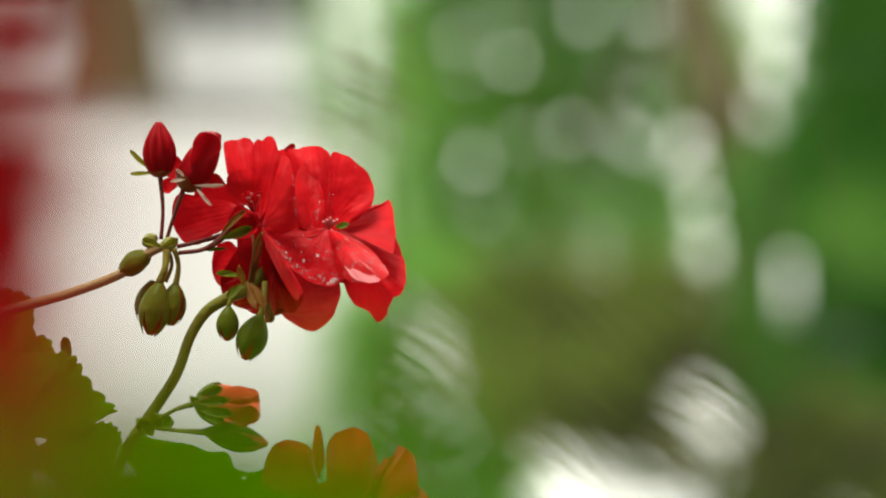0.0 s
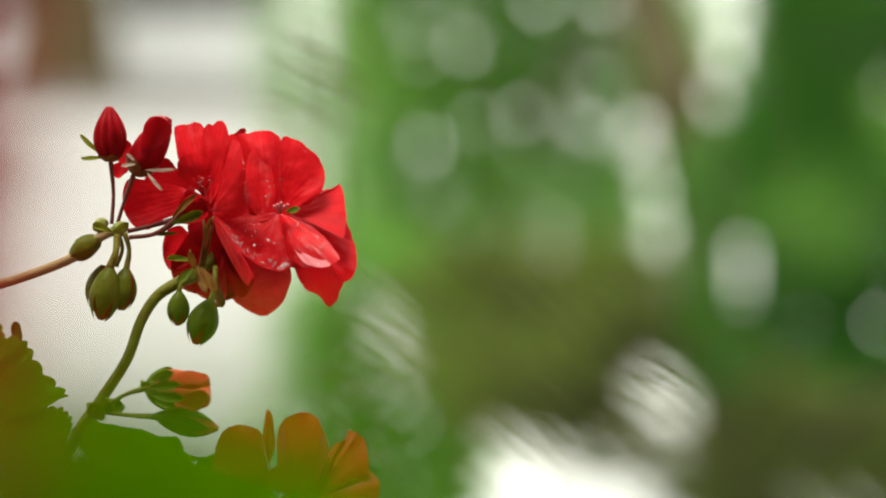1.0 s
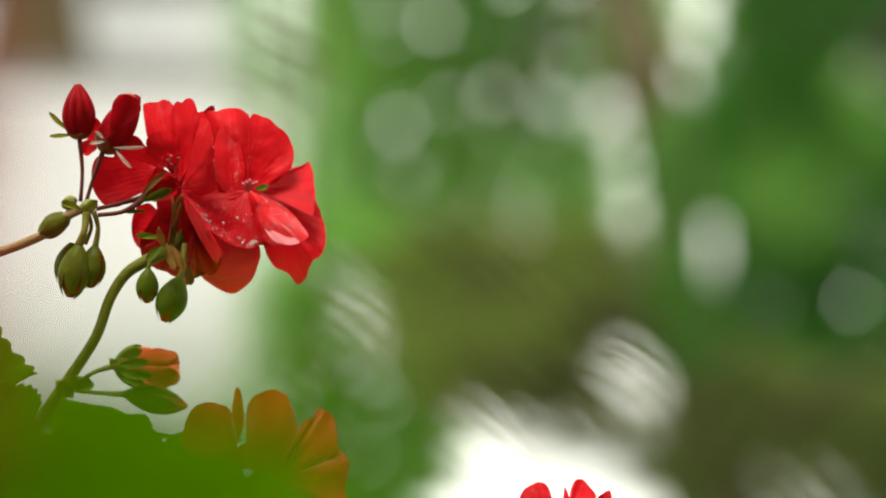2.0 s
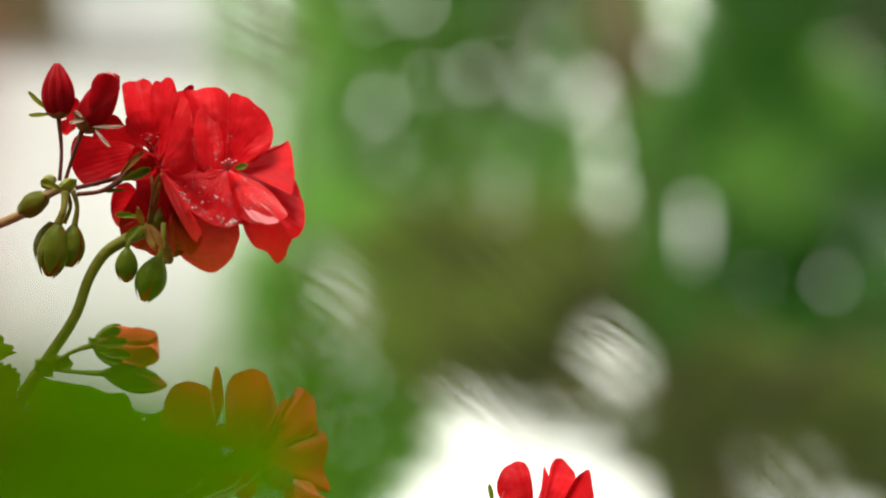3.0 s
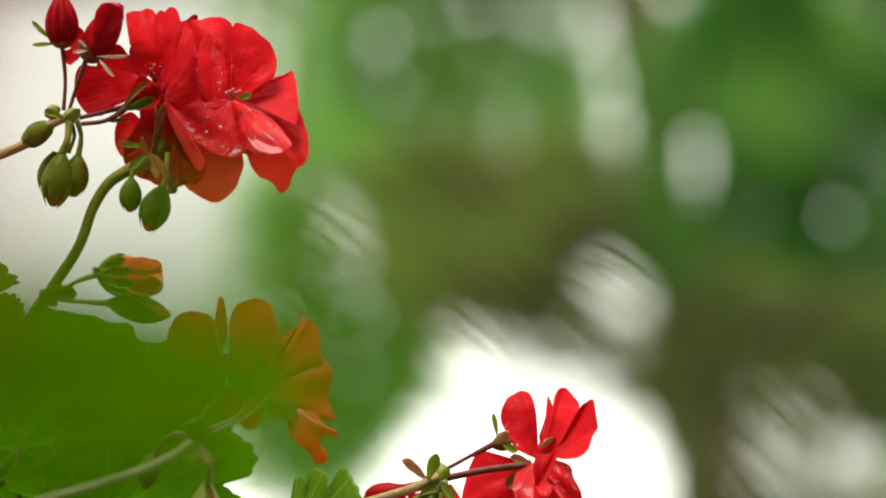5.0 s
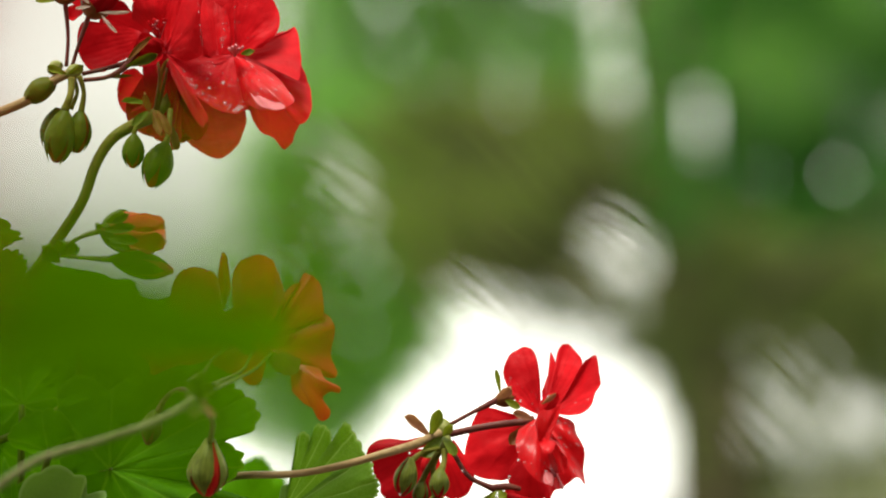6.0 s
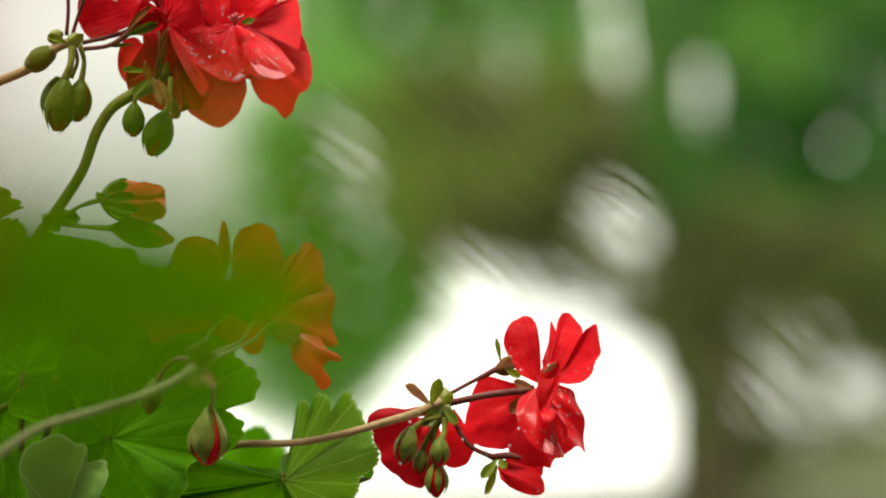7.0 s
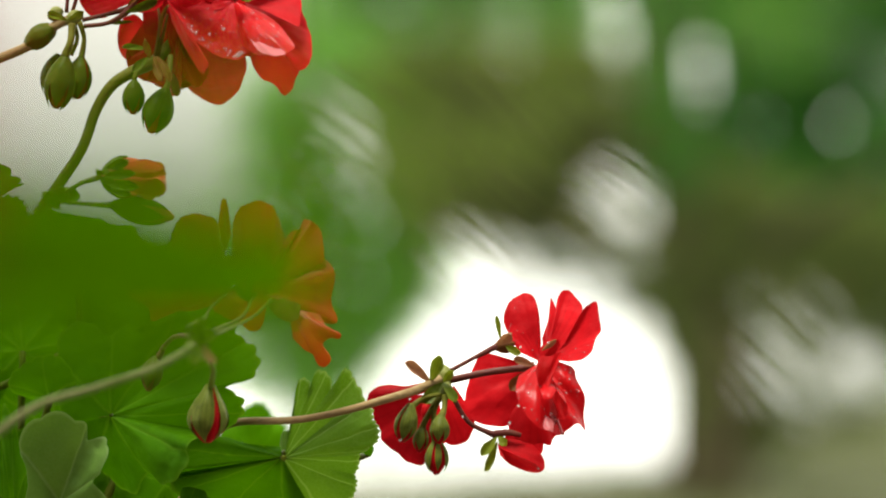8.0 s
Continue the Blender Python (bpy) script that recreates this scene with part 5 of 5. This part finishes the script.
for k, (x, y, m, wd) in enumerate(((717, 640, TAN, 19), (778, 628, SEPAL_PALE, 22), (802, 655, SEPAL_PALE, 15), (745, 712, SEPAL, 22), (806, 712, SEPAL, 18))):
    petal(lo(762 if k < 2 else 785, 676, -3), lo(x, y, -6), wd, right_stalk, 20 - 10 * k, 0.4, 0.15, 0.02, 0, 2.3, k, m, "bract")
tube("pedicel", [lo(798, 655, 0), lo(835, 635, 0), lo(880, 612, 0)], [4 * STEP, 3.6 * STEP, 6 * STEP], PEDICEL, right_stalk)
tube("pedicel", [lo(798, 672, -2), lo(860, 659, -3), lo(915, 652, -3), lo(945, 648, -2)], [6.5 * STEP, 6 * STEP, 6 * STEP, 9 * STEP], PEDICEL, right_stalk)
tube("pedicel", [lo(800, 700, 2), lo(828, 745, 0), lo(862, 764, 0), lo(880, 770, 0)], [4.5 * STEP, 4 * STEP, 5 * STEP, 8 * STEP], PEDICEL, right_stalk)
tube("pedicel", [lo(876, 768, 0), lo(900, 765, -2), lo(922, 770, -2)], [7 * STEP, 6 * STEP, 4 * STEP], PEDICEL, right_stalk)
# bud with brown sepals, calyces
bud(lo(874, 615, 0), lo(912, 606, 2), 26, right_stalk, 0.9, 0.12, RED_BUD_SHADE, SEPAL_BROWN, "brownish calyx", 0.05)
petal(lo(880, 610, -3), lo(905, 589, -5), 19, right_stalk, 15, 0.5, 0.15, 0.03, 0, 2.0, 11, TAN, "sepal")
petal(lo(886, 602, -2), lo(878, 558, -2), 9, right_stalk, 10, 0.3, 0.1, 0.02, 0, 1.8, 1, SEPAL_PALE, "sepal")
petal(lo(895, 612, -6), lo(922, 626, -8), 14, right_stalk, 10, 0.4, 0.1, 0.02, 0, 1.9, 2, SEPAL_PALE, "sepal")
petal(lo(944, 646, -6), lo(908, 634, -8), 15, right_stalk, 10, 0.5, 0.2, 0.02, 0, 2.0, 3, TAN, "sepal")
petal(lo(940, 655, -4), lo(902, 690, -6), 22, right_stalk, 10, 0.4, 0.1, 0.02, 0, 2.4, 4, SEPAL_BROWN, "sepal")
petal(lo(880, 772, -4), lo(852, 806, -6), 18, right_stalk, 10, 0.4, 0.1, 0.02, 0, 2.3, 5, SEPAL_PALE, "sepal")
petal(lo(880, 780, -4), lo(858, 834, -6), 15, right_stalk, -20, 0.4, 0.1, 0.02, 0, 2.3, 6, SEPAL_PALE, "sepal")
petal(lo(882, 772, -6), lo(896, 788, -8), 16, right_stalk, 0, 0.4, 0.1, 0.02, 0, 2.3, 7, SEPAL_PALE, "sepal")
# petals of the right floret
q1 = fan(lo(956, 640, 4), rim_of(lo, 918, 622, 4, 899, 590, 6, 891, 566, 8, 898, 541, 9, 915, 523, 10, 935, 517, 10, 948, 531, 8, 955, 562, 6, 958, 605, 4), right_stalk, 0.1, 0.03, 61)
fan(lo(962, 628, 6), rim_of(lo, 959, 598, 6, 971, 562, 8, 973, 538, 8, 976, 526, 8, 983, 545, 4, 987, 570, 2, 976, 600, 2), right_stalk, 0.1, 0.12, 62)
fan(lo(964, 642, 2), rim_of(lo, 984, 572, 4, 984, 541, 5, 990, 520, 6, 1000, 512, 6, 1012, 520, 5, 1031, 546, 2, 1016, 578, 0, 998, 606, 0), right_stalk, 0.1, 0.04, 63)
q4 = fan(lo(976, 636, -2), rim_of(lo, 1000, 606, -2, 1030, 550, -1, 1044, 537, -1, 1056, 535, -2, 1060, 565, -5, 1064, 583, -6, 1055, 600, -8, 1047, 622, -9, 1030, 636, -10, 1006, 640, -8), right_stalk, -0.1, 0.04, 64)
fan(lo(948, 648, 8), rim_of(lo, 905, 636, 8, 866, 625, 9, 848, 630, 10, 836, 658, 10, 823, 700, 8, 824, 733, 6, 850, 748, 5, 892, 754, 4, 910, 735, 4, 920, 690, 4), right_stalk, 0.06, 0.03, 65)
fan(lo(958, 645, 0), rim_of(lo, 955, 618, 1, 964, 604, 1, 976, 599, 0, 988, 602, 0, 992, 622, 0), right_stalk, 0.1, 0.05, 81)
petal(lo(958, 620, -4), lo(984, 600, -6), 10, right_stalk, 20, 0.4, 0.1, 0.02, 0, 2.0, 9, TAN, "sepal")
q6 = fan(lo(956, 640, -6), rim_of(lo, 918, 664, -8, 913, 690, -12, 922, 720, -16, 940, 745, -18, 960, 758, -20, 980, 756, -20, 990, 730, -18, 985, 690, -14), right_stalk, 0.16, 0.18, 66, RED_WET)
q7 = fan(lo(966, 648, -4), rim_of(lo, 986, 638, -4, 1014, 650, -5, 1022, 672, -6, 1036, 702, -8, 1033, 735, -9, 1036, 762, -9, 1024, 750, -10, 1008, 758, -12, 986, 770, -14, 972, 748, -14), right_stalk, 0.18, 0.24, 67, RED_WET)
fan(lo(962, 660, -10), rim_of(lo, 975, 668, -18, 992, 690, -18, 1004, 715, -20, 1002, 738, -20, 984, 742, -18), right_stalk, 0.25, 0.2, 68, RED_WET)
fan(lo(950, 690, 2), rim_of(lo, 918, 712, 4, 902, 735, 4, 900, 760, 2, 918, 776, 0, 945, 785, 0, 960, 784, 0, 974, 789, 0, 979, 776, 2, 990, 765, 2), right_stalk, 0.08, 0.05, 70)
fan(lo(954, 692, -12), rim_of(lo, 948, 655, -14, 955, 632, -16, 974, 629, -18, 993, 621, -20, 989, 642, -22, 973, 682, -20), right_stalk, 0.2, 0.1, 72, RED_WET)
fan(lo(962, 678, -16), rim_of(lo, 956, 690, -20, 962, 705, -22, 976, 704, -22, 984, 690, -20, 976, 678, -18), right_stalk, 0.25, 0.05, 74, RED_WET)
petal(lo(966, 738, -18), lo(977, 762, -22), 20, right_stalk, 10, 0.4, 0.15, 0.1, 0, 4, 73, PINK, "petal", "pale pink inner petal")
tube("stamen", [lo(966, 715, -14), lo(976, 735, -17), lo(984, 746, -18)], [2 * STEP, 2.4 * STEP, 3.6 * STEP], PINK, right_stalk, "", 6, 3)
tube("stamen", [lo(985, 740, -14), lo(992, 758, -17), lo(996, 768, -18)], [2 * STEP, 2.4 * STEP, 4 * STEP], PINK, right_stalk, "", 6, 3)
drops(q6, 70, right_stalk, rng, (0.15, 0.97), (-0.9, 0.9), (0.5, 2.1))
drops(q7, 70, right_stalk, rng, (0.2, 0.98), (-0.9, 0.9), (0.5, 2.1))
drops(q1, 22, right_stalk, rng, (0.2, 0.98), (-0.9, 0.9), (0.4, 1.6))
drops(q1, 16, right_stalk, rng, (0.95, 0.99), (-0.9, 0.9), (0.4, 1.3))
drops(q4, 20, right_stalk, rng, (0.2, 0.98), (-0.9, 0.9), (0.4, 1.5))
for x, y, r in ((725, 706, 2.5), (819, 737, 2.0), (708, 779, 2.4), (921, 614, 2.0), (918, 718, 2.5), (902, 748, 2.7), (952, 829, 1.8), (970, 606, 2.0)):
    knob("rain_drop", lo(x, y, -10), r, TOWARD, 1.0, WATER, right_stalk, rng, "rain drop, whitened to imitate glints")
# folded petal at the bottom
fan(lo(918, 738, 3), rim_of(lo, 896, 768, 2, 886, 794, 1, 905, 812, 0, 938, 815, 0, 957, 806, 0, 962, 780, 1, 958, 750, 2), right_stalk, 0.06, 0.05, 94)
fan(lo(880, 784, 0), rim_of(lo, 898, 774, 0, 938, 784, 0, 955, 800, -2, 965, 822, -4, 957, 836, -6, 930, 833, -6, 902, 821, -6, 885, 806, -4), right_stalk, 0.12, 0.02, 75)
fan(lo(882, 790, -6), rim_of(lo, 892, 796, -10, 930, 812, -12, 952, 824, -10, 956, 834, -8, 930, 833, -6, 900, 820, -6), right_stalk, 0.16, 0.02, 76)
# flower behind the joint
fan(lo(778, 688, 10), rim_of(lo, 750, 676, 10, 715, 683, 11, 690, 680, 12, 665, 686, 12, 650, 700, 12, 652, 716, 12, 690, 712, 12), right_stalk, 0.08, 0.04, 77, RED_BUD_SHADE)
fan(lo(772, 696, 13), rim_of(lo, 656, 706, 13, 661, 742, 13, 674, 760, 13, 677, 780, 13, 699, 800, 13, 720, 815, 13, 748, 821, 13, 765, 800, 13), right_stalk, 0.07, 0.05, 78, RED_BUD_SHADE)
fan(lo(784, 694, 12), rim_of(lo, 804, 682, 12, 820, 706, 13, 838, 734, 13, 840, 755, 13, 830, 775, 13, 815, 785, 13, 792, 786, 13, 780, 765, 13), right_stalk, 0.08, 0.04, 79)
fan(lo(775, 696, 16), rim_of(lo, 720, 760, 15, 745, 815, 15, 790, 780, 15), right_stalk, 0.05, 0.03, 80)
# hanging buds
tube("pedicel", [lo(780, 698, -4), lo(750, 704, -6), lo(726, 722, -8)], [4.5 * STEP, 4 * STEP, 6 * STEP], STALK, right_stalk)
tube("pedicel", [lo(787, 700, -4), lo(786, 722, -6), lo(780, 740, -8)], [6 * STEP, 5 * STEP, 7 * STEP], STALK, right_stalk)
tube("pedicel", [lo(782, 698, -2), lo(768, 730, -4), lo(770, 785, -4)], [5 * STEP, 4.5 * STEP, 6 * STEP], STALK, right_stalk)
tube("pedicel", [lo(778, 698, -2), lo(760, 730, -4), lo(745, 760, -4)], [5 * STEP, 4.5 * STEP, 6 * STEP], STALK, right_stalk)
bud(lo(728, 713, -8), lo(710, 782, -8), 38, right_stalk, 0.95, 0.0, RED, SEPAL_STRIPED, "hanging green bud with red seams", 0.05, 1.2, 0.4, belly=1.2)
bud(lo(780, 732, -8), lo(777, 785, -8), 33, right_stalk, 0.95, 0.0, RED, SEPAL_STRIPED, "hanging green bud", 0.05, 0.2, belly=1.2)
bud(lo(748, 752, -4), lo(742, 800, -4), 26, right_stalk, 0.9, 0.0, RED, SEPAL_STRIPED, "hanging green bud with red seams", 0.05, -1.2, 0.4, belly=1.2)
bud(lo(774, 776, -6), lo(772, 840, -6), 38, right_stalk, 0.9, 0.05, RED, SEPAL_STRIPED, "hanging bud with a red seam", 0.08, -0.15, 0.3, belly=1.1)
bud(lo(766, 704, 2), lo(752, 744, 2), 26, right_stalk, 0.3, 0.0, RED, SEPAL_PALE, "small red bud", 0.1, 0.4)

# leaves of the second plant
geranium_leaf(spot(305, 625, 32), spot(312, 498, 34), lower_plant, (0, 0.2, 1), 155, 7, 0.1, 0.08, 0.04, 0.04, 1.0, LEAF, lo(150, 980, 30), 29, stalk=[lo(260, 700, 42)])
lobed_leaf(lo(195, 735, 12), [rim_of(lo, 110, 745, 14, 100, 660, 12, 104, 590, 10, 150, 566, 8, 195, 592, 6, 250, 552, 6, 268, 572, 6, 330, 556, 4, 395, 572, 2),
                              rim_of(lo, 390, 572, 2, 435, 597, 0, 458, 630, -2, 452, 666, -2, 408, 683, 0, 431, 706, 0, 428, 738, 2, 396, 768, 4),
                              rim_of(lo, 396, 766, 4, 338, 780, -8, 333, 815, -7, 312, 850, -3, 288, 858, 4, 262, 838, 14, 240, 872, 20, 212, 862, 30, 180, 835, 24, 140, 805, 18, 112, 755, 14)],
           lower_plant, LEAF, "lobed green leaf", 11, 0.05, 0.03, lo(150, 980, 30), [lo(160, 770, 30), lo(120, 860, 34)], (10, 0.028))
lobed_leaf(lo(86, 702, -2), [rim_of(lo, 60, 708, 0, 18, 690, -2, 20, 662, -4, 45, 640, -6, 75, 627, -7, 106, 631, -7, 128, 655, -6, 137, 690, -4, 130, 704, -2)],
           lower_plant, LEAF, "small rounded green leaf", 13, 0.08, 0.03, lo(90, 1050, 35), [lo(60, 850, 20)], (11, 0.05))
lobed_leaf(lo(105, 890, -20), [rim_of(lo, 46, 885, -22, 48, 830, -24, 30, 782, -28, 60, 735, -30, 110, 727, -30, 148, 746, -30, 158, 773, -30, 190, 774, -32, 193, 800, -32, 180, 835, -30, 168, 850, -30, 196, 890, -28)],
           lower_plant, LEAF_GREY, "grey-green wavy leaf", 14, -0.05, 0.11, lo(80, 1080, 40), [lo(60, 960, 0)], (8, 0.06), None, 0.07)
lobed_leaf(lo(499, 809, 4), [rim_of(lo, 497, 790, 6, 470, 787, 5, 430, 783, 4, 395, 772, 2, 345, 766, -1, 312, 772, -2, 296, 800, 4, 296, 832, 14),
                            rim_of(lo, 296, 828, 13, 294, 838, 26, 296, 850, 16),
                            rim_of(lo, 296, 842, 17, 310, 872, 22, 345, 896, 26, 390, 912, 24, 440, 918, 20, 500, 915, 14, 545, 890, 8)],
           lower_plant, LEAF, "bright green folded leaf", 15, -0.02, 0.015, lo(250, 900, 45), [lo(470, 900, 34)], (20, 0.006), None, 0.006)
lobed_leaf(lo(502, 810, 6), [rim_of(lo, 521, 735, 5, 522, 706, 5, 524, 684, 5, 529, 671, 5, 538, 668, 5, 547, 673, 5, 550, 692, 5, 554, 668, 4, 560, 654, 4, 567, 651, 4, 578, 655, 3, 586, 666, 3, 589, 700, 4, 598, 672, 2, 605, 656, 1, 613, 651, 0, 622, 658, 0, 631, 668, 0, 640, 683, -1, 647, 702, -2, 648, 722, -2),
                             rim_of(lo, 590, 740, 0, 625, 725, -3, 660, 716, -7, 662, 738, -9, 669, 755, -10, 672, 776, -10, 660, 790, -9, 645, 800, -5, 630, 806, 0),
                             rim_of(lo, 640, 792, 4, 640, 806, 3, 637, 826, 6, 629, 840, 8, 632, 854, 8, 630, 872, 9, 618, 890, 10, 590, 908, 12, 545, 908, 14, 522, 880, 12)],
           lower_plant, None, "folded green leaf with pale veins", 16, 0.05, 0.02, lo(250, 900, 25), [lo(470, 880, 24)], (17, 0.025), [LEAF_PALE, LEAF_PALE, LEAF_PALE], 0.02)
knob("joint", lo(502, 810, -3), 5, TOWARD, 0.5, SEPAL_PALE, lower_plant, rng)
lobed_leaf(lo(650, 806, 10), [rim_of(lo, 640, 800, 10, 646, 786, 10, 655, 782, 10, 662, 794, 10, 656, 808, 10)], lower_plant, LEAF, "tip of a green leaf", 27, 0.05, 0.02, lo(470, 900, 30), [lo(600, 822, 30), lo(540, 850, 30)], (3, 0.02))
lobed_leaf(lo(440, 800, 180), [rim_of(lo, 420, 760, 180, 424, 728, 178, 440, 715, 176, 462, 713, 176, 477, 727, 176, 484, 745, 178, 480, 780, 180)],
           lower_plant, LEAF, "green leaf", 17, 0.1, 0.03, lo(250, 900, 25), [lo(400, 880, 170)], (8, 0.04))
lobed_leaf(lo(410, 794, 200), [rim_of(lo, 382, 780, 200, 396, 748, 200, 428, 724, 200, 454, 725, 200, 478, 734, 200, 506, 752, 200, 512, 774, 200, 506, 802, 200, 470, 804, 200)],
           lower_plant, LEAF, "green leaf", 18, 0.1, 0.03, lo(250, 900, 25), [lo(390, 880, 190)], (8, 0.04))
lobed_leaf(lo(506, 816, 24), [rim_of(lo, 492, 806, 24, 496, 775, 24, 503, 762, 22, 516, 762, 22, 526, 790, 22)], lower_plant, LEAF_GREY, "pale green young leaf", 28, 0.1, 0.03, lo(250, 900, 25), [lo(480, 890, 28)], (3, 0.05))
lobed_leaf(lo(25, 905, -8), [rim_of(lo, 6, 880, -10, 3, 780, -14, 6, 714, -16, 22, 735, -16, 36, 790, -14, 48, 832, -12, 42, 895, -10)],
           lower_plant, LEAF, "narrow folded green leaf", 19, 0.1, 0.02, lo(80, 1080, 40), [lo(40, 980, 10)], (5, 0.03))
lobed_leaf(lo(330, 905, 12), [rim_of(lo, 318, 880, 12, 324, 860, 12, 345, 862, 12, 366, 872, 12, 372, 890, 12)], lower_plant, LEAF, "young green leaf", 20, 0.1, 0.02, lo(250, 920, 25), None, (4, 0.03))
geranium_leaf(lo(95, 770, 48), lo(95, 590, 50), lower_plant, (0, 0.2, 1), 160, 7, 0.1, 0.08, 0.04, 0.04, 1.15, LEAF, lo(80, 1080, 40), 26, stalk=[lo(80, 900, 50)])
geranium_leaf(lo(205, 965, 34), lo(200, 830, 38), lower_plant, (0, 0.3, 1), 150, 7, 0.12, 0.1, 0.05, 0.05, 1.05, LEAF, lo(150, 980, 30), 21)
# three leaves in a row; the hidden rear ones are added to block backlight
for k in range(3):
    geranium_leaf(lo(272 + 12 * k, 935, 55 + 60 * k), lo(280 + 6 * k, 826 - 2 * k, 57 + 60 * k), lower_plant, (0, 0.3, 1), 150, 7, 0.12, 0.1, 0.05, 0.05, 0.85, LEAF, lo(150, 980, 30), 39 + k)
geranium_leaf(lo(60, 940, 34), lo(60, 760, 38), lower_plant, (0, 0.3, 1), 150, 7, 0.12, 0.1, 0.05, 0.05, 1.0, LEAF, lo(80, 1080, 40), 25)
geranium_leaf(lo(40, 620, 40), lo(20, 440, 40), lower_plant, (0, 0.3, 1), 150, 7, 0.12, 0.1, 0.05, 0.05, 1.0, LEAF, lo(80, 1080, 40), 22, stalk=[lo(40, 850, 42)])
geranium_leaf(lo(225, 560, 40), lo(215, 435, 40), lower_plant, (0, 0.3, 1), 150, 7, 0.12, 0.1, 0.05, 0.05, 0.9, LEAF, lo(150, 980, 30), 23, stalk=[lo(170, 800, 46)])


# ---- a geranium close to the camera, far out of focus ----
def close(u, v, back=0.0):
    return spot(u, v, back, 0.5)


gc = Vector((-0.10, 0.5, SOIL_Z))
near_plant = thing("geranium", gc, "geranium with yellow-green leaves and a red bloom, close to the lens", "geranium", "geraniums in the flower box")
tube("stem", [gc, close(-1500, 3400), close(-700, 1900), close(-420, 1150)], [0.0028, 0.0022, 0.0016], STALK, near_plant, "green main stem")
geranium_leaf(close(30, 500), close(450, 496, -3), near_plant, (0.0, 0.3, 1.0), 158, 7, 0.1, 0.03, 0.03, 0.03, 0.385, LEAF_NEAR, close(-420, 1150), 31, stalk=[close(-220, 540, 8), close(-380, 800, 8)])
geranium_leaf(close(60, 504, 6), close(-420, 490, 4), near_plant, (0.0, 0.3, 1.0), 158, 7, 0.1, 0.03, 0.03, 0.03, 0.36, LEAF_NEAR, close(-420, 1150), 32, stalk=[close(-240, 560, 10), close(-390, 800, 8)])
geranium_leaf(close(380, 556, 2), close(612, 552, -3), near_plant, (0.0, 0.3, 1.0), 158, 7, 0.1, 0.03, 0.03, 0.03, 0.52, LEAF_NEAR, close(-420, 1150), 33, stalk=[close(150, 520, 10), close(-220, 560, 12), close(-380, 800, 10)])
geranium_leaf(spot(150, 474, 0, 0.3), spot(660, 470, 0, 0.3), near_plant, (0.0, 0.3, 1.0), 158, 7, 0.1, 0.03, 0.03, 0.03, 0.33, LEAF_NEAR, close(-420, 1150), 34, stalk=[spot(-150, 520, 0, 0.34), spot(-420, 800, 0, 0.4)])
geranium_leaf(spot(150, 445, 3, 0.3), spot(-240, 440, 0, 0.3), near_plant, (0.0, 0.3, 1.0), 158, 7, 0.1, 0.03, 0.03, 0.03, 0.27, LEAF_NEAR, close(-420, 1150), 35, stalk=[spot(-150, 520, 0, 0.34), spot(-420, 800, 0, 0.4)])
geranium_leaf(close(-180, 612, 8), close(165, 606, 3), near_plant, (0.0, 0.3, 1.0), 158, 7, 0.1, 0.03, 0.03, 0.03, 0.25, LEAF_NEAR, close(-420, 1150), 36, stalk=[close(-330, 680, 10), close(-390, 860, 8)])
geranium_leaf(close(290, 600, 6), close(640, 596, 2), near_plant, (0.0, 0.3, 1.0), 158, 7, 0.1, 0.03, 0.03, 0.03, 0.33, LEAF_NEAR, close(-420, 1150), 37, stalk=[close(60, 540, 14), close(-220, 580, 14), close(-385, 800, 12)])
geranium_leaf(spot(-160, 585, 2, 0.3), spot(170, 580, 0, 0.3), near_plant, (0.0, 0.3, 1.0), 158, 7, 0.1, 0.03, 0.03, 0.03, 0.24, LEAF_NEAR, close(-420, 1150), 38, stalk=[spot(-260, 620, 0, 0.34), spot(-420, 800, 0, 0.4)])
near_stalk = tube("flower_stalk", [close(-420, 1150), close(-420, 700, 4), close(-380, 300, 2), close(-330, 60, 0)], [0.0016, 0.0014, 0.0012], STALK, near_plant)
for k in range(9):
    a = radians(40 * k)
    r = 230 if k % 2 else 170
    petal(close(-215, 60), close(-215 + r * math.cos(a), 80 - 1.7 * r * math.sin(a), -4 + 3 * (k % 3)), 55, near_stalk, 15 * (k % 3 - 1), 0.2, 0.15, 0.06, 0, 4.5, k)
petal(close(-220, -180), close(-60, -430, 0), 50, near_stalk, 0, 0.2, 0.15, 0.06, 0, 4.5, 12)
petal(close(-240, -150), close(-200, -440, 0), 60, near_stalk, 0, 0.2, 0.15, 0.06, 0, 4.5, 13)
for k, (v0, v1) in enumerate(((-420, -200), (-260, -40), (-90, 110), (160, -20), (420, 270), (560, 420))):
    petal(spot(-300, v0, 0, 0.3), spot(-200 - 12 * k if k < 4 else -150, v1, 2 * k, 0.3), 40, near_stalk, 10 * (k - 1), 0.2, 0.1, 0.05, 0, 4.5, 20 + k)
for k, (v0, v1) in enumerate(((-330, -60), (-20, 240))):
    petal(spot(-385, v0, 0, 0.2), spot(-275, v1, k, 0.2), 56, near_stalk, 10 * (k - 1), 0.2, 0.1, 0.05, 0, 4.5, 30 + k)
